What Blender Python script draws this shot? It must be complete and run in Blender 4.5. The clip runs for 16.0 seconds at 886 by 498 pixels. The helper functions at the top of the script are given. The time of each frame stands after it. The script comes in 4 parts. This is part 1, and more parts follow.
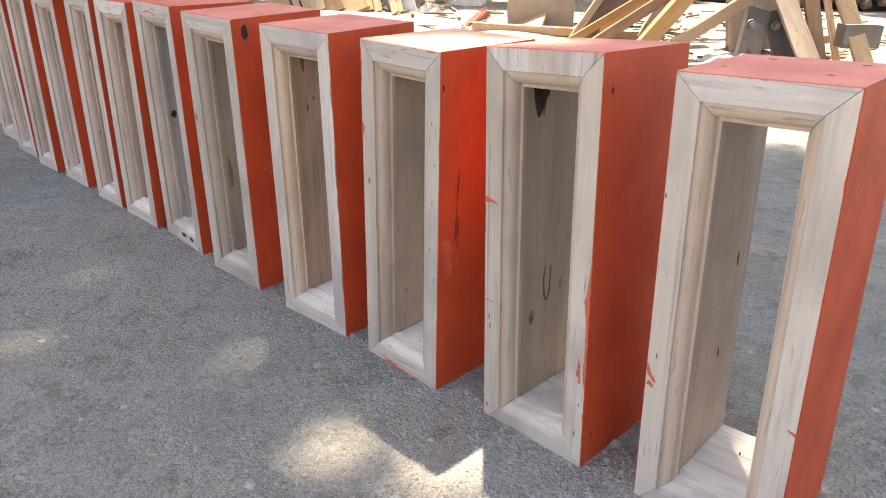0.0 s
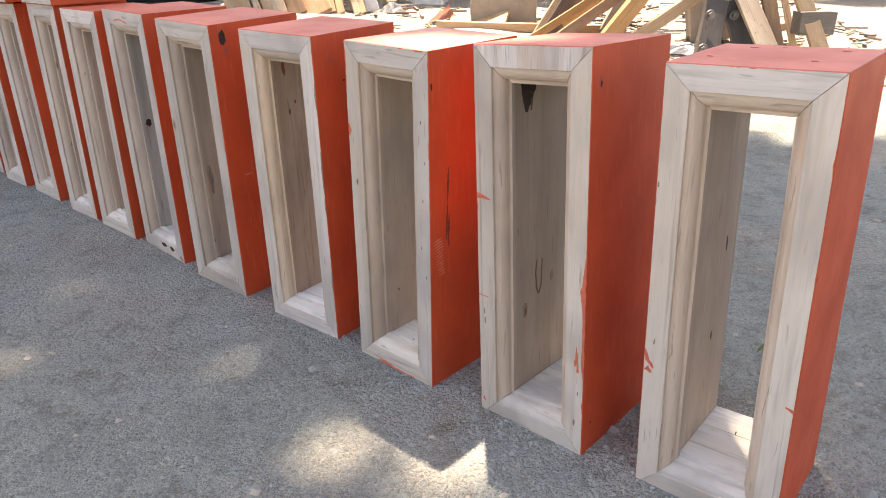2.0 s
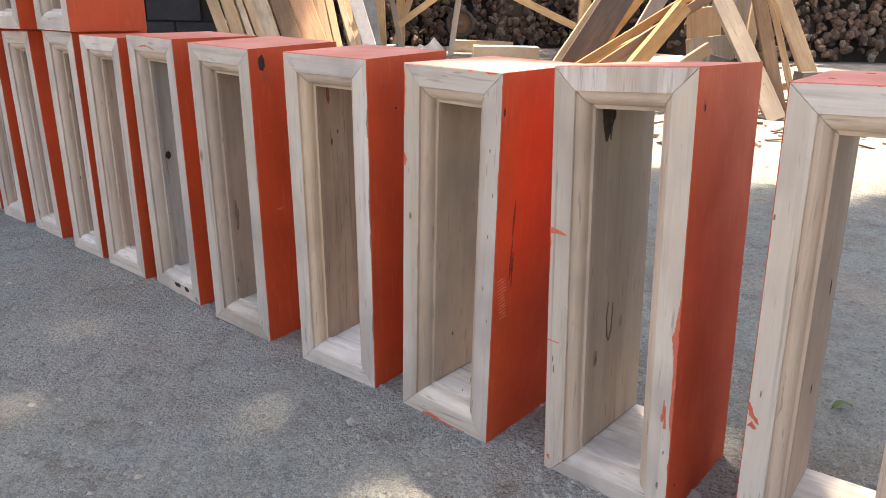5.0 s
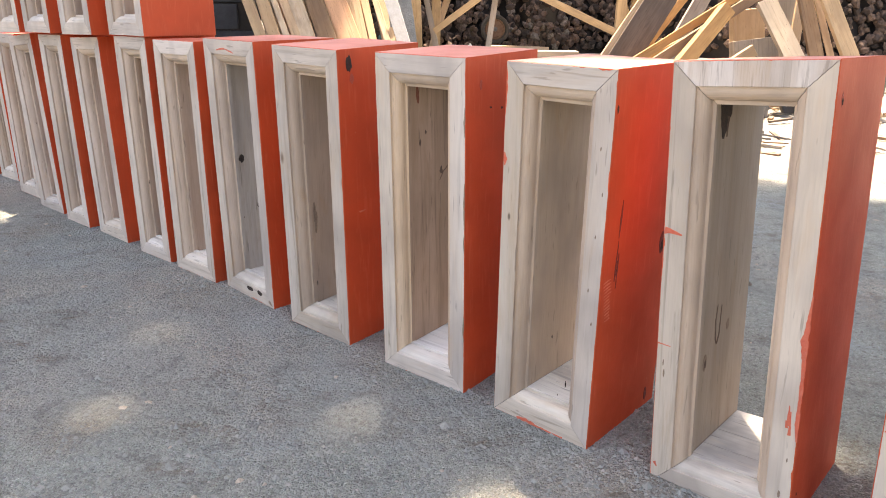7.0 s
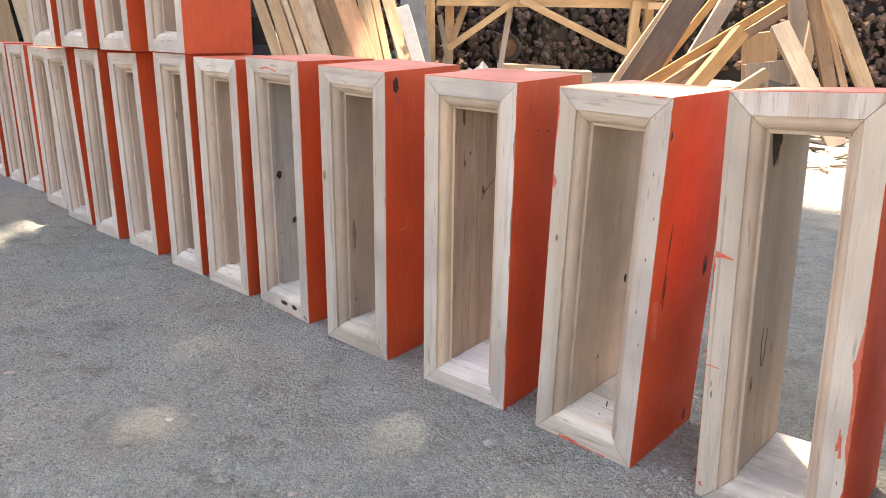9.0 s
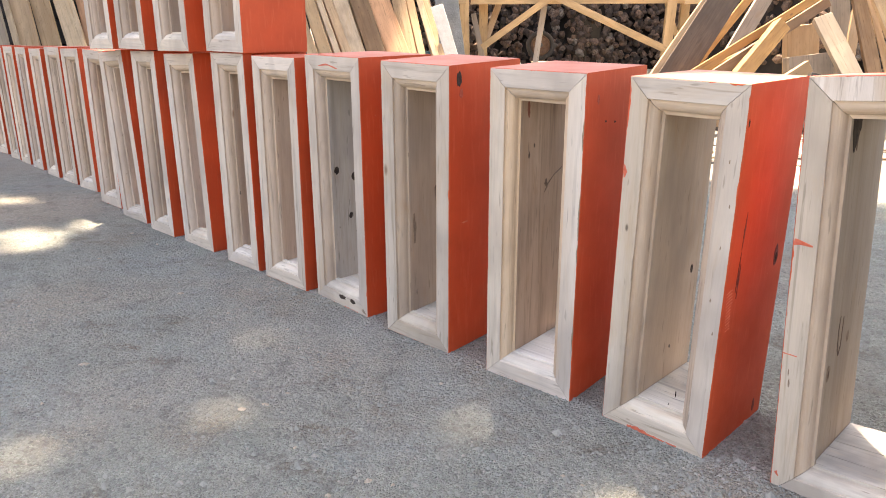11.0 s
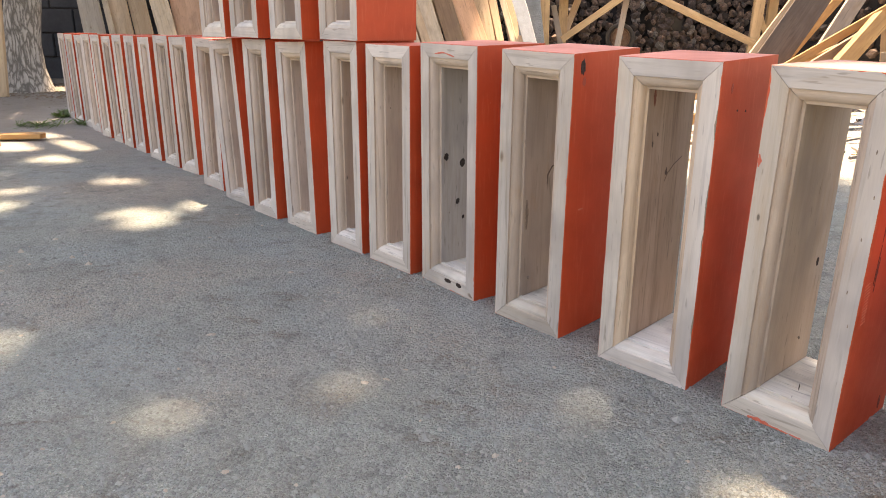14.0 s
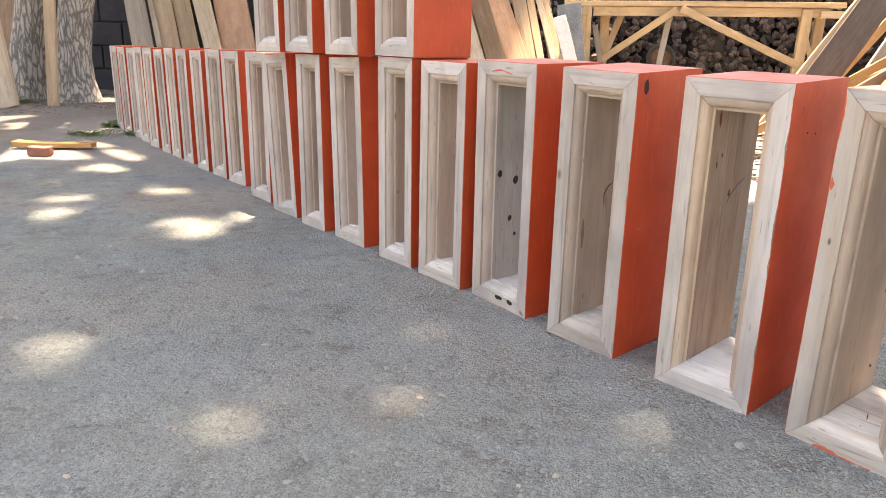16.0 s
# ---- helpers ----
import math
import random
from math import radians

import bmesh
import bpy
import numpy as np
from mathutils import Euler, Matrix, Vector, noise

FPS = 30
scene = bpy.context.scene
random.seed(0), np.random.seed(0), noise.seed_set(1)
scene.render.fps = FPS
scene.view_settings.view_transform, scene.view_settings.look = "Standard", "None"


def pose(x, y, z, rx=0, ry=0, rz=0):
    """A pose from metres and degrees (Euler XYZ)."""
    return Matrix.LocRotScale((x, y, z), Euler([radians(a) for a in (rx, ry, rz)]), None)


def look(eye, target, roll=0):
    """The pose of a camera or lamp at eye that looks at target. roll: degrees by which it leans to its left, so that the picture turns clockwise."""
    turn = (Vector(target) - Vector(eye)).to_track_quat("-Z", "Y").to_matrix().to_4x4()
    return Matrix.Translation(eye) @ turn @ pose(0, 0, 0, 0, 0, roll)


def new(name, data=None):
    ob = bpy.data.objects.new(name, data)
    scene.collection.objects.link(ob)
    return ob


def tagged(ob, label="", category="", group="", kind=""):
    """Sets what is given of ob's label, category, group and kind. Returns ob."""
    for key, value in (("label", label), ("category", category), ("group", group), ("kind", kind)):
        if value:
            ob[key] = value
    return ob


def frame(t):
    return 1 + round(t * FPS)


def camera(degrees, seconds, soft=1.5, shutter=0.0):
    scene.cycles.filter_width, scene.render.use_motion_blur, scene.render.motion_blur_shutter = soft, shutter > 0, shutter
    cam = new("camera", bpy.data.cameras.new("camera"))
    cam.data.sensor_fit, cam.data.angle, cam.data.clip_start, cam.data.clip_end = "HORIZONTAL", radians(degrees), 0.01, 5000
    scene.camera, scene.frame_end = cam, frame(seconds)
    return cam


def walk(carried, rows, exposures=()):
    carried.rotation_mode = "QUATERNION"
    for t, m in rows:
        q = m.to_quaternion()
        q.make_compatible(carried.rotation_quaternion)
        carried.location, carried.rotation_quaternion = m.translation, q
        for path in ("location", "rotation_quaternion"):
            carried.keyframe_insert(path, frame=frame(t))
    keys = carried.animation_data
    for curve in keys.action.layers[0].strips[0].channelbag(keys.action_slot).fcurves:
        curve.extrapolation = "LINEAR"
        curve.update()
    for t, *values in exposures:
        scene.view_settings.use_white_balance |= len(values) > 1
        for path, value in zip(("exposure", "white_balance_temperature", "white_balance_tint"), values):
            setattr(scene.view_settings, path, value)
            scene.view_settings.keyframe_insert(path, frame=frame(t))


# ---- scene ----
cam = camera(62.8, 16.0, 0.95)
PATH = [
    (0, (0.0704, -1.3619, 0.9229), (-0.0108, 0.4763, 0.1389), 0.97),
    (0.5, (0.0749, -1.3719, 0.9161), (0.0357, 0.4615, 0.1179), 0.61),
    (1, (0.0699, -1.3739, 0.9136), (0.0771, 0.4579, 0.1108), 0.01),
    (1.5, (0.0467, -1.3756, 0.9187), (0.0572, 0.4579, 0.1199), -0.38),
    (2, (0.0216, -1.3737, 0.9241), (0.0273, 0.4653, 0.1380), -0.47),
    (2.5, (-0.0025, -1.3784, 0.9235), (-0.0144, 0.4723, 0.1653), -0.53),
    (3, (-0.0215, -1.3687, 0.9247), (-0.0383, 0.4869, 0.1790), -0.22),
    (5.5, (-0.1730, -1.2451, 0.8312), (-0.1089, 0.6504, 0.1964), 1.29),
    (6, (-0.2171, -1.2370, 0.8258), (-0.1834, 0.6545, 0.1768), 1.21),
    (6.5, (-0.2611, -1.2399, 0.8217), (-0.2466, 0.6506, 0.1692), 0.85),
    (7, (-0.2848, -1.2420, 0.8262), (-0.2895, 0.6570, 0.1988), 0.52),
    (7.5, (-0.3087, -1.2420, 0.8409), (-0.3213, 0.6649, 0.2380), 0.97),
    (8, (-0.3330, -1.2547, 0.8493), (-0.3480, 0.6573, 0.2628), 1.29),
    (8.5, (-0.3548, -1.2664, 0.8477), (-0.3692, 0.6459, 0.2621), 1.32),
    (9, (-0.3811, -1.2675, 0.8423), (-0.3892, 0.6438, 0.2536), 1.42),
    (11.5, (-0.4888, -1.2951, 0.8260), (-0.5878, 0.6138, 0.2373), 0.30),
    (12, (-0.5128, -1.2998, 0.8327), (-0.6195, 0.6134, 0.2596), 0.43),
    (12.5, (-0.5320, -1.3092, 0.8433), (-0.6776, 0.6044, 0.2802), 0.11),
    (13, (-0.5536, -1.3267, 0.8355), (-0.7374, 0.5789, 0.2566), 0.30),
    (13.5, (-0.5775, -1.3375, 0.8182), (-0.8038, 0.5559, 0.2149), 0.39),
    (14, (-0.6028, -1.3446, 0.8160), (-0.8510, 0.5445, 0.2078), 0.62),
    (14.5, (-0.6185, -1.3481, 0.8213), (-0.8747, 0.5455, 0.2310), 0.78),
    (15, (-0.6358, -1.3567, 0.8173), (-0.9148, 0.5389, 0.2439), 0.94),
    (15.5, (-0.6552, -1.3590, 0.8129), (-0.9636, 0.5311, 0.2364), 1.27),
    (16, (-0.6724, -1.3567, 0.8143), (-1.0017, 0.5328, 0.2475), 1.36),
]
walk(cam, [(t, look(eye, target, roll)) for t, eye, target, roll in PATH], ((0.0, 1.88, 8250, 19), (3.0, 1.80, 8250, 19), (5.5, 1.79, 8350, 19), (6.0, 1.90, 8400, 19), (7.0, 2.11, 8500, 19), (9.0, 2.15, 8750, 19), (11.5, 2.25, 8850, 19), (12.5, 2.21, 8950, 19), (13.5, 1.88, 8900, 19), (14.0, 1.97, 8900, 19), (14.5, 2.30, 8900, 19), (15.0, 2.32, 8850, 19), (16.0, 2.22, 8800, 19)))

# ---- world, sun ----
DRIFT = Vector((0.0257, -0.377, -1.0))           # the way of the sunlight, per metre of fall
world = bpy.data.worlds.new("sky")
scene.world = world
world.use_nodes = True
wn = world.node_tree.nodes
sky = wn.new("ShaderNodeTexSky")
sky.sky_type, sky.sun_disc = "NISHITA", False
sky.sun_elevation, sky.sun_rotation = radians(69), radians(-4)
sky.air_density, sky.dust_density = 1.0, 3.0
world.node_tree.links.new(sky.outputs[0], wn["Background"].inputs[0])
wn["Background"].inputs[1].default_value = 0.15
sun = new("sun", bpy.data.lights.new("sun", "SUN"))
sun.data.energy, sun.data.angle, sun.data.color = 6.0, radians(0.8), (1.0, 0.93, 0.82)
sun.matrix_world = look((0, 3, 9), Vector((0, 3, 9)) + DRIFT)

# ---- materials ----


class Nodes:
    """A short way to write node trees."""

    def __init__(self, name):
        self.mat = bpy.data.materials.new(name)
        self.mat.use_nodes = True
        self.t = self.mat.node_tree
        self.bsdf = self.t.nodes["Principled BSDF"]

    def n(self, kind, **sockets):
        node = self.t.nodes.new("ShaderNode" + kind)
        for key, value in sockets.items():
            self.put(node.inputs[int(key[1:]) if key[0] == "i" and key[1:].isdigit() else key.replace("_", " ")], value)
        return node

    def put(self, socket, value):
        if isinstance(value, bpy.types.NodeSocket):
            self.t.links.new(value, socket)
        elif isinstance(value, tuple) and len(value) == 3 and socket.type == "RGBA":
            socket.default_value = (*value, 1)
        else:
            socket.default_value = value

    def math(self, op, a, b=0.0, c=0.0):
        node = self.n("Math", i0=a, i1=b, i2=c)
        node.operation = op
        return node.outputs[0]

    def mix(self, f, a, b, mode="MIX"):
        node = self.t.nodes.new("ShaderNodeMix")
        node.data_type, node.blend_type = "RGBA", mode
        self.put(node.inputs[0], f), self.put(node.inputs[6], a), self.put(node.inputs[7], b)
        return node.outputs[2]

    def span(self, v, lo, hi, to0=0.0, to1=1.0):
        node = self.n("MapRange", Value=v)
        for k, x in zip((1, 2, 3, 4), (lo, hi, to0, to1)):
            node.inputs[k].default_value = x
        return node.outputs[0]

    def coords(self, scale=(1, 1, 1), shift=True, space="Object"):
        tc = self.n("TexCoord").outputs[space]
        v = self.t.nodes.new("ShaderNodeVectorMath")
        v.operation = "MULTIPLY"
        self.put(v.inputs[0], tc)
        v.inputs[1].default_value = scale
        if not shift:
            return v.outputs[0]
        r = self.n("ObjectInfo").outputs["Random"]
        c = self.n("CombineXYZ", X=self.math("MULTIPLY", r, 37.0), Y=self.math("MULTIPLY", r, 91.0), Z=self.math("MULTIPLY", r, 53.0))
        a = self.t.nodes.new("ShaderNodeVectorMath")
        a.operation = "ADD"
        self.put(a.inputs[0], v.outputs[0]), self.put(a.inputs[1], c.outputs[0])
        return a.outputs[0]

    def noise(self, vec, scale, detail=4.0, rough=0.55, dist=0.0):
        return self.n("TexNoise", Vector=vec, Scale=scale, Detail=detail, Roughness=rough, Distortion=dist).outputs["Fac"]

    def bump(self, h, strength, dist):
        self.put(self.bsdf.inputs["Normal"], self.n("Bump", Strength=strength, Distance=dist, Height=h).outputs[0])

    def done(self, colour, rough):
        self.put(self.bsdf.inputs["Base Color"], colour)
        self.put(self.bsdf.inputs["Roughness"], rough)
        return self.mat


def wood(name, pale, deep, axis="z", knots=0.35, paint=None, rough=0.7, streak=0.5, pits=0.06, lines=0.65, fine_by=1.0):
    """Sawn timber with its grain along one axis. paint: smears of paint along the outer edges."""
    m = Nodes(name)
    stretch = {"z": (1, 1, 0.06), "x": (0.06, 1, 1), "y": (1, 0.06, 1)}[axis]
    c = m.coords(tuple(v * fine_by for v in stretch))
    wide = m.noise(c, 9, 3, 0.5, 0.6)
    fine = m.noise(c, 70, 5, 0.6, 0.4)
    hair = m.noise(c, 330, 2, 0.6)
    col = m.mix(m.span(wide, 0.35, 0.68), pale, deep)
    dark = tuple(v * 0.55 for v in deep)
    col = m.mix(m.math("MULTIPLY", m.span(fine, 0.52, 0.75), streak), col, dark)
    col = m.mix(m.math("MULTIPLY", m.span(hair, 0.4, 0.7), 0.13), col, dark)
    # long dark grain lines, crossing the board here and there
    line = m.noise(m.coords({"z": (1, 1, 0.035), "x": (0.035, 1, 1), "y": (1, 0.035, 1)}[axis]), 34, 3, 0.55, 1.6)
    col = m.mix(m.math("MULTIPLY", m.span(line, 0.62, 0.69), lines), col, dark)
    # short fine cracks along the grain
    crack = m.noise(m.coords({"z": (1, 1, 0.11), "x": (0.11, 1, 1), "y": (1, 0.11, 1)}[axis]), 120, 2, 0.5, 0.3)
    col = m.mix(m.math("MULTIPLY", m.span(crack, 0.655, 0.71), 0.5), col, tuple(v * 0.35 for v in deep))
    # grey weathering in broad patches
    blot = m.noise(m.coords((1, 1, 0.5)), 7, 3, 0.6)
    col = m.mix(m.math("MULTIPLY", m.span(blot, 0.46, 0.64), 0.65), col, tuple(v * min(0.95, 0.37 / max(deep)) * k for v, k in zip(deep, (0.98, 1.0, 1.06))))
    warm_stain = m.noise(m.coords({"z": (1, 1, 0.2), "x": (0.2, 1, 1), "y": (1, 0.2, 1)}[axis]), 16, 4, 0.65, 1.2)
    col = m.mix(m.math("MULTIPLY", m.span(warm_stain, 0.55, 0.72), 0.45), col, tuple(v * k for v, k in zip(deep, (1.0, 0.86, 0.7))))
    # knots: few dark ovals, drawn out along the grain
    ks = {"z": (1, 1, 0.45), "x": (0.45, 1, 1), "y": (1, 0.45, 1)}[axis]
    kn = m.n("TexVoronoi", Vector=m.coords(ks), Scale=7.5)
    spot = m.math("MULTIPLY", m.span(kn.outputs["Distance"], 0.045, 0.075, 1, 0), m.math("GREATER_THAN", m.n("SeparateColor", i0=kn.outputs["Color"]).outputs[0], 1 - knots))
    col = m.mix(m.math("MULTIPLY", spot, 0.8), col, (0.15, 0.085, 0.05))
    pit = m.n("TexVoronoi", Vector=m.coords(ks), Scale=26.0)
    hole = m.math("MULTIPLY", m.span(pit.outputs["Distance"], 0.05, 0.11, 1, 0), m.math("GREATER_THAN", m.n("SeparateColor", i0=pit.outputs["Color"]).outputs[1], 1 - pits))
    col = m.mix(m.math("MULTIPLY", hole, 0.8), col, (0.07, 0.045, 0.03))
    # each board has its own tone
    own = m.n("ObjectInfo").outputs["Random"]
    tone = m.span(own, 0, 1, 0.84, 1.12)
    warm = m.span(m.math("FRACT", m.math("MULTIPLY", own, 17.3)), 0, 1, 0.92, 1.02)
    col = m.mix(1.0, col, m.n("CombineColor", i0=tone, i1=m.math("MULTIPLY", tone, m.span(warm, 0.92, 1.02, 0.97, 1.0)), i2=m.math("MULTIPLY", tone, warm)).outputs[0], "MULTIPLY")
    if paint:
        u = m.n("Attribute")
        u.attribute_name = "inward"
        pc = m.coords((1, 1, 0.55))
        edge = m.math("ADD", m.span(m.noise(pc, 9, 4, 0.7), 0.58, 0.76, 0.0010, 0.006), m.span(m.noise(pc, 60, 2), 0.3, 0.7, -0.0006, 0.0012))
        smear = m.math("LESS_THAN", u.outputs["Fac"], edge)
        drip = m.math("LESS_THAN", u.outputs["Fac"], m.span(m.noise(m.coords((1, 1, 2.2)), 9, 3, 0.6, 0.8), 0.72, 0.82, -0.002, 0.018))
        col = m.mix(m.math("MAXIMUM", smear, drip), col, paint)
    m.bump(m.math("ADD", fine, m.math("MULTIPLY", hair, 0.5)), 0.35, 0.0015)
    return m.done(col, m.span(fine, 0.3, 0.7, rough - 0.08, rough + 0.12))


RED = (0.585, 0.086, 0.030)
PALE, DEEP = (0.625, 0.562, 0.50), (0.505, 0.43, 0.36)
frame_z = wood("bare frame wood upright", PALE, DEEP, "z", 0.26, RED, 0.68, 0.55)
frame_x = wood("bare frame wood across", PALE, DEEP, "x", 0.26, RED, 0.68, 0.55)
mould_z = wood("moulding wood upright", (0.62, 0.50, 0.41), (0.48, 0.365, 0.28), "z", 0.15, None, 0.6, 0.4)
mould_x = wood("moulding wood across", (0.66, 0.53, 0.42), (0.53, 0.41, 0.31), "x", 0.15, None, 0.6, 0.4)
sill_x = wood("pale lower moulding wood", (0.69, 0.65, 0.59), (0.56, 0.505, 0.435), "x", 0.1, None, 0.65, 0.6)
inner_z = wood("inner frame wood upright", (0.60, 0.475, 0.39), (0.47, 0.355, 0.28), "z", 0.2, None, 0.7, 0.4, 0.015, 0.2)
# rail insides paled to imitate the daylight on the bottom boards
lit_inner_x = wood("inner frame wood across", (0.84, 0.845, 0.80), (0.74, 0.715, 0.655), "x", 0.08, None, 0.7, 0.5, 0.0, 0.7)


def paint_coat(name, colour):
    m = Nodes(name)
    c = m.coords((1, 1, 0.12))
    grain = m.noise(c, 90, 4, 0.6, 0.3)
    patch = m.noise(m.coords(), 5, 4, 0.6)
    brush = m.noise(m.coords((0.3, 1, 1)), 120, 3, 0.6)
    col = m.mix(m.span(patch, 0.3, 0.72), colour, tuple(v * 0.72 for v in colour))
    col = m.mix(m.math("MULTIPLY", m.span(grain, 0.55, 0.8), 0.35), col, (0.72, 0.19, 0.10))
    bare = m.math("MULTIPLY", m.span(m.noise(m.coords((0.35, 1, 1)), 55, 5, 0.7), 0.68, 0.72), m.span(m.noise(m.coords(), 6, 2), 0.58, 0.66))
    col = m.mix(m.math("MULTIPLY", bare, 0.7), col, (0.66, 0.42, 0.30))
    nail = m.n("TexVoronoi", Vector=m.coords((1, 1, 0.8)), Scale=9.0)
    dot = m.math("MULTIPLY", m.span(nail.outputs["Distance"], 0.03, 0.06, 1, 0), m.math("GREATER_THAN", m.n("SeparateColor", i0=nail.outputs["Color"]).outputs[1], 0.8))
    col = m.mix(m.math("MULTIPLY", dot, 0.75), col, (0.12, 0.02, 0.015))
    m.bump(m.math("ADD", m.math("MULTIPLY", grain, 0.8), brush), 0.3, 0.001)
    m.put(m.bsdf.inputs["Specular IOR Level"], 0.25)
    return m.done(col, m.span(patch, 0.3, 0.7, 0.45, 0.62))


red_paint = paint_coat("red primer paint", RED)
# pinker red for the head rails' tops: sky sheen put into the colour
top_sheen_paint = paint_coat("dusty red primer paint", (0.63, 0.17, 0.115))

tan = wood("tan timber", (0.52, 0.37, 0.23), (0.38, 0.255, 0.15))
pale = wood("pale timber", (0.62, 0.49, 0.355), (0.50, 0.375, 0.25))
orange = wood("orange timber", (0.60, 0.34, 0.13), (0.45, 0.23, 0.08))
brown = wood("brown timber", (0.30, 0.19, 0.11), (0.20, 0.12, 0.07))
dark = wood("dark weathered timber", (0.16, 0.115, 0.085), (0.09, 0.065, 0.048))
grey = wood("grey timber", (0.42, 0.36, 0.29), (0.30, 0.25, 0.20))
salmon = wood("salmon timber", (0.62, 0.36, 0.22), (0.50, 0.27, 0.15))
weathered = wood("weathered grey timber", (0.19, 0.175, 0.155), (0.11, 0.10, 0.09))
post_wood = wood("dark weathered post", (0.10, 0.092, 0.085), (0.06, 0.054, 0.05))
bench_wood = wood("bench timber", (0.60, 0.43, 0.25), (0.47, 0.32, 0.17))


def plain(name, a, b, scale, rough, bump=0.4, dist=0.01, metal=0.0):
    m = Nodes(name)
    c = m.coords()
    n1, n2 = m.noise(c, scale, 5, 0.65), m.noise(c, scale * 9, 3, 0.6)
    col = m.mix(m.span(n1, 0.3, 0.7), a, b)
    col = m.mix(m.math("MULTIPLY", m.span(n2, 0.45, 0.75), 0.4), col, tuple(v * 0.6 for v in a))
    m.bump(m.math("ADD", n1, m.math("MULTIPLY", n2, 0.4)), bump, dist)
    m.put(m.bsdf.inputs["Metallic"], metal)
    return m.done(col, rough)


def ground_material():
    m = Nodes("crushed stone ground")
    c = m.coords(shift=False)
    broad = m.noise(c, 0.9, 5, 0.6)
    mid = m.noise(c, 5, 5, 0.65, 0.5)
    grit = m.n("TexVoronoi", Vector=c, Scale=240.0)
    grit2 = m.n("TexVoronoi", Vector=c, Scale=110.0)
    g = m.n("SeparateColor", i0=grit.outputs["Color"]).outputs[0]
    g2 = m.n("SeparateColor", i0=grit2.outputs["Color"]).outputs[0]
    col = m.mix(m.span(mid, 0.36, 0.66), (0.285, 0.322, 0.300), (0.214, 0.240, 0.224))
    col = m.mix(m.math("MULTIPLY", m.span(broad, 0.47, 0.63), 0.7), col, (0.350, 0.318, 0.275))
    col = m.mix(m.math("MULTIPLY", m.span(m.noise(c, 2.3, 4, 0.6), 0.55, 0.7), 0.6), col, (0.215, 0.190, 0.155))
    col = m.mix(1.0, col, m.mix(m.span(m.noise(c, 260, 3, 0.75), 0.30, 0.70), (0.55, 0.55, 0.55), (1.48, 1.48, 1.48)), "MULTIPLY")
    col = m.mix(0.6, col, m.mix(1.0, col, m.mix(g2, (0.90, 0.90, 0.90), (1.10, 1.10, 1.10)), "MULTIPLY"))
    col = m.mix(m.math("MULTIPLY", m.span(m.noise(c, 1.5, 4, 0.6, 0.5), 0.52, 0.64), 0.55), col, (0.265, 0.318, 0.325))
    clod = m.noise(c, 75, 4, 0.7, 0.4)
    col = m.mix(1.0, col, m.mix(m.span(clod, 0.34, 0.66), (0.84, 0.84, 0.84), (1.22, 1.22, 1.22)), "MULTIPLY")
    # mottling: damp dark patches, pale dusty crust, a few brown smears
    spots = m.noise(c, 13, 5, 0.7, 0.6)
    col = m.mix(m.math("MULTIPLY", m.span(spots, 0.54, 0.66), 0.6), col, (0.150, 0.155, 0.147))
    col = m.mix(m.math("MULTIPLY", m.span(spots, 0.44, 0.34), 0.40), col, (0.370, 0.392, 0.362))
    smut = m.math("MULTIPLY", m.span(m.noise(m.coords((1, 1.8, 1), shift=False), 3.1, 5, 0.7, 0.8), 0.555, 0.66), m.span(spots, 0.38, 0.56))
    col = m.mix(m.math("MULTIPLY", smut, 0.65), col, (0.150, 0.122, 0.092))
    # dry earth and sawdust past the yard's edge
    xyz = m.n("SeparateXYZ", i0=c)
    back = m.span(m.math("ADD", xyz.outputs[1], m.math("MULTIPLY", m.noise(c, 1.6, 4), 1.6)), 3.1, 4.0)
    col = m.mix(m.math("MULTIPLY", back, 0.85), col, m.mix(m.noise(c, 8, 5, 0.7), (0.50, 0.465, 0.41), (0.31, 0.28, 0.24)))
    side = m.span(m.math("ADD", m.math("MULTIPLY", xyz.outputs[0], -1.0), m.math("MULTIPLY", m.noise(c, 1.3, 4), 1.6)), 5.0, 5.9)
    col = m.mix(m.math("MULTIPLY", side, 0.8), col, m.mix(m.noise(c, 9, 5, 0.75), (0.34, 0.29, 0.24), (0.12, 0.095, 0.075)))
    h = m.math("ADD", m.math("MULTIPLY", grit.outputs["Distance"], -0.6), m.math("MULTIPLY", grit2.outputs["Distance"], -0.9))
    m.bump(m.math("ADD", h, m.math("ADD", m.math("MULTIPLY", mid, 1.2), m.math("ADD", m.math("MULTIPLY", spots, 1.5), m.math("MULTIPLY", clod, 0.9)))), 1.0, 0.012)
    return m.done(col, 0.95)


def bark_material():
    m = Nodes("tree bark")
    c = m.coords((1, 1, 0.17), shift=False)
    n1 = m.noise(m.coords((1, 1, 0.35), shift=False), 14, 6, 0.75, 1.5)
    bent = m.t.nodes.new("ShaderNodeVectorMath")
    bent.operation = "ADD"
    m.put(bent.inputs[0], c), m.put(bent.inputs[1], m.n("CombineXYZ", X=m.math("MULTIPLY", n1, 0.06), Y=m.math("MULTIPLY", n1, 0.06), Z=0.0).outputs[0])
    v = m.n("TexVoronoi", Vector=bent.outputs[0], Scale=26.0)
    v.feature = "DISTANCE_TO_EDGE"
    crack = m.span(v.outputs["Distance"], 0.03, 0.22, 1, 0)
    col = m.mix(m.span(n1, 0.35, 0.7), (0.50, 0.45, 0.39), (0.36, 0.32, 0.275))
    col = m.mix(m.math("MULTIPLY", crack, 0.85), col, (0.10, 0.085, 0.07))
    m.bump(crack, -1.0, 0.03)
    return m.done(col, 0.9)


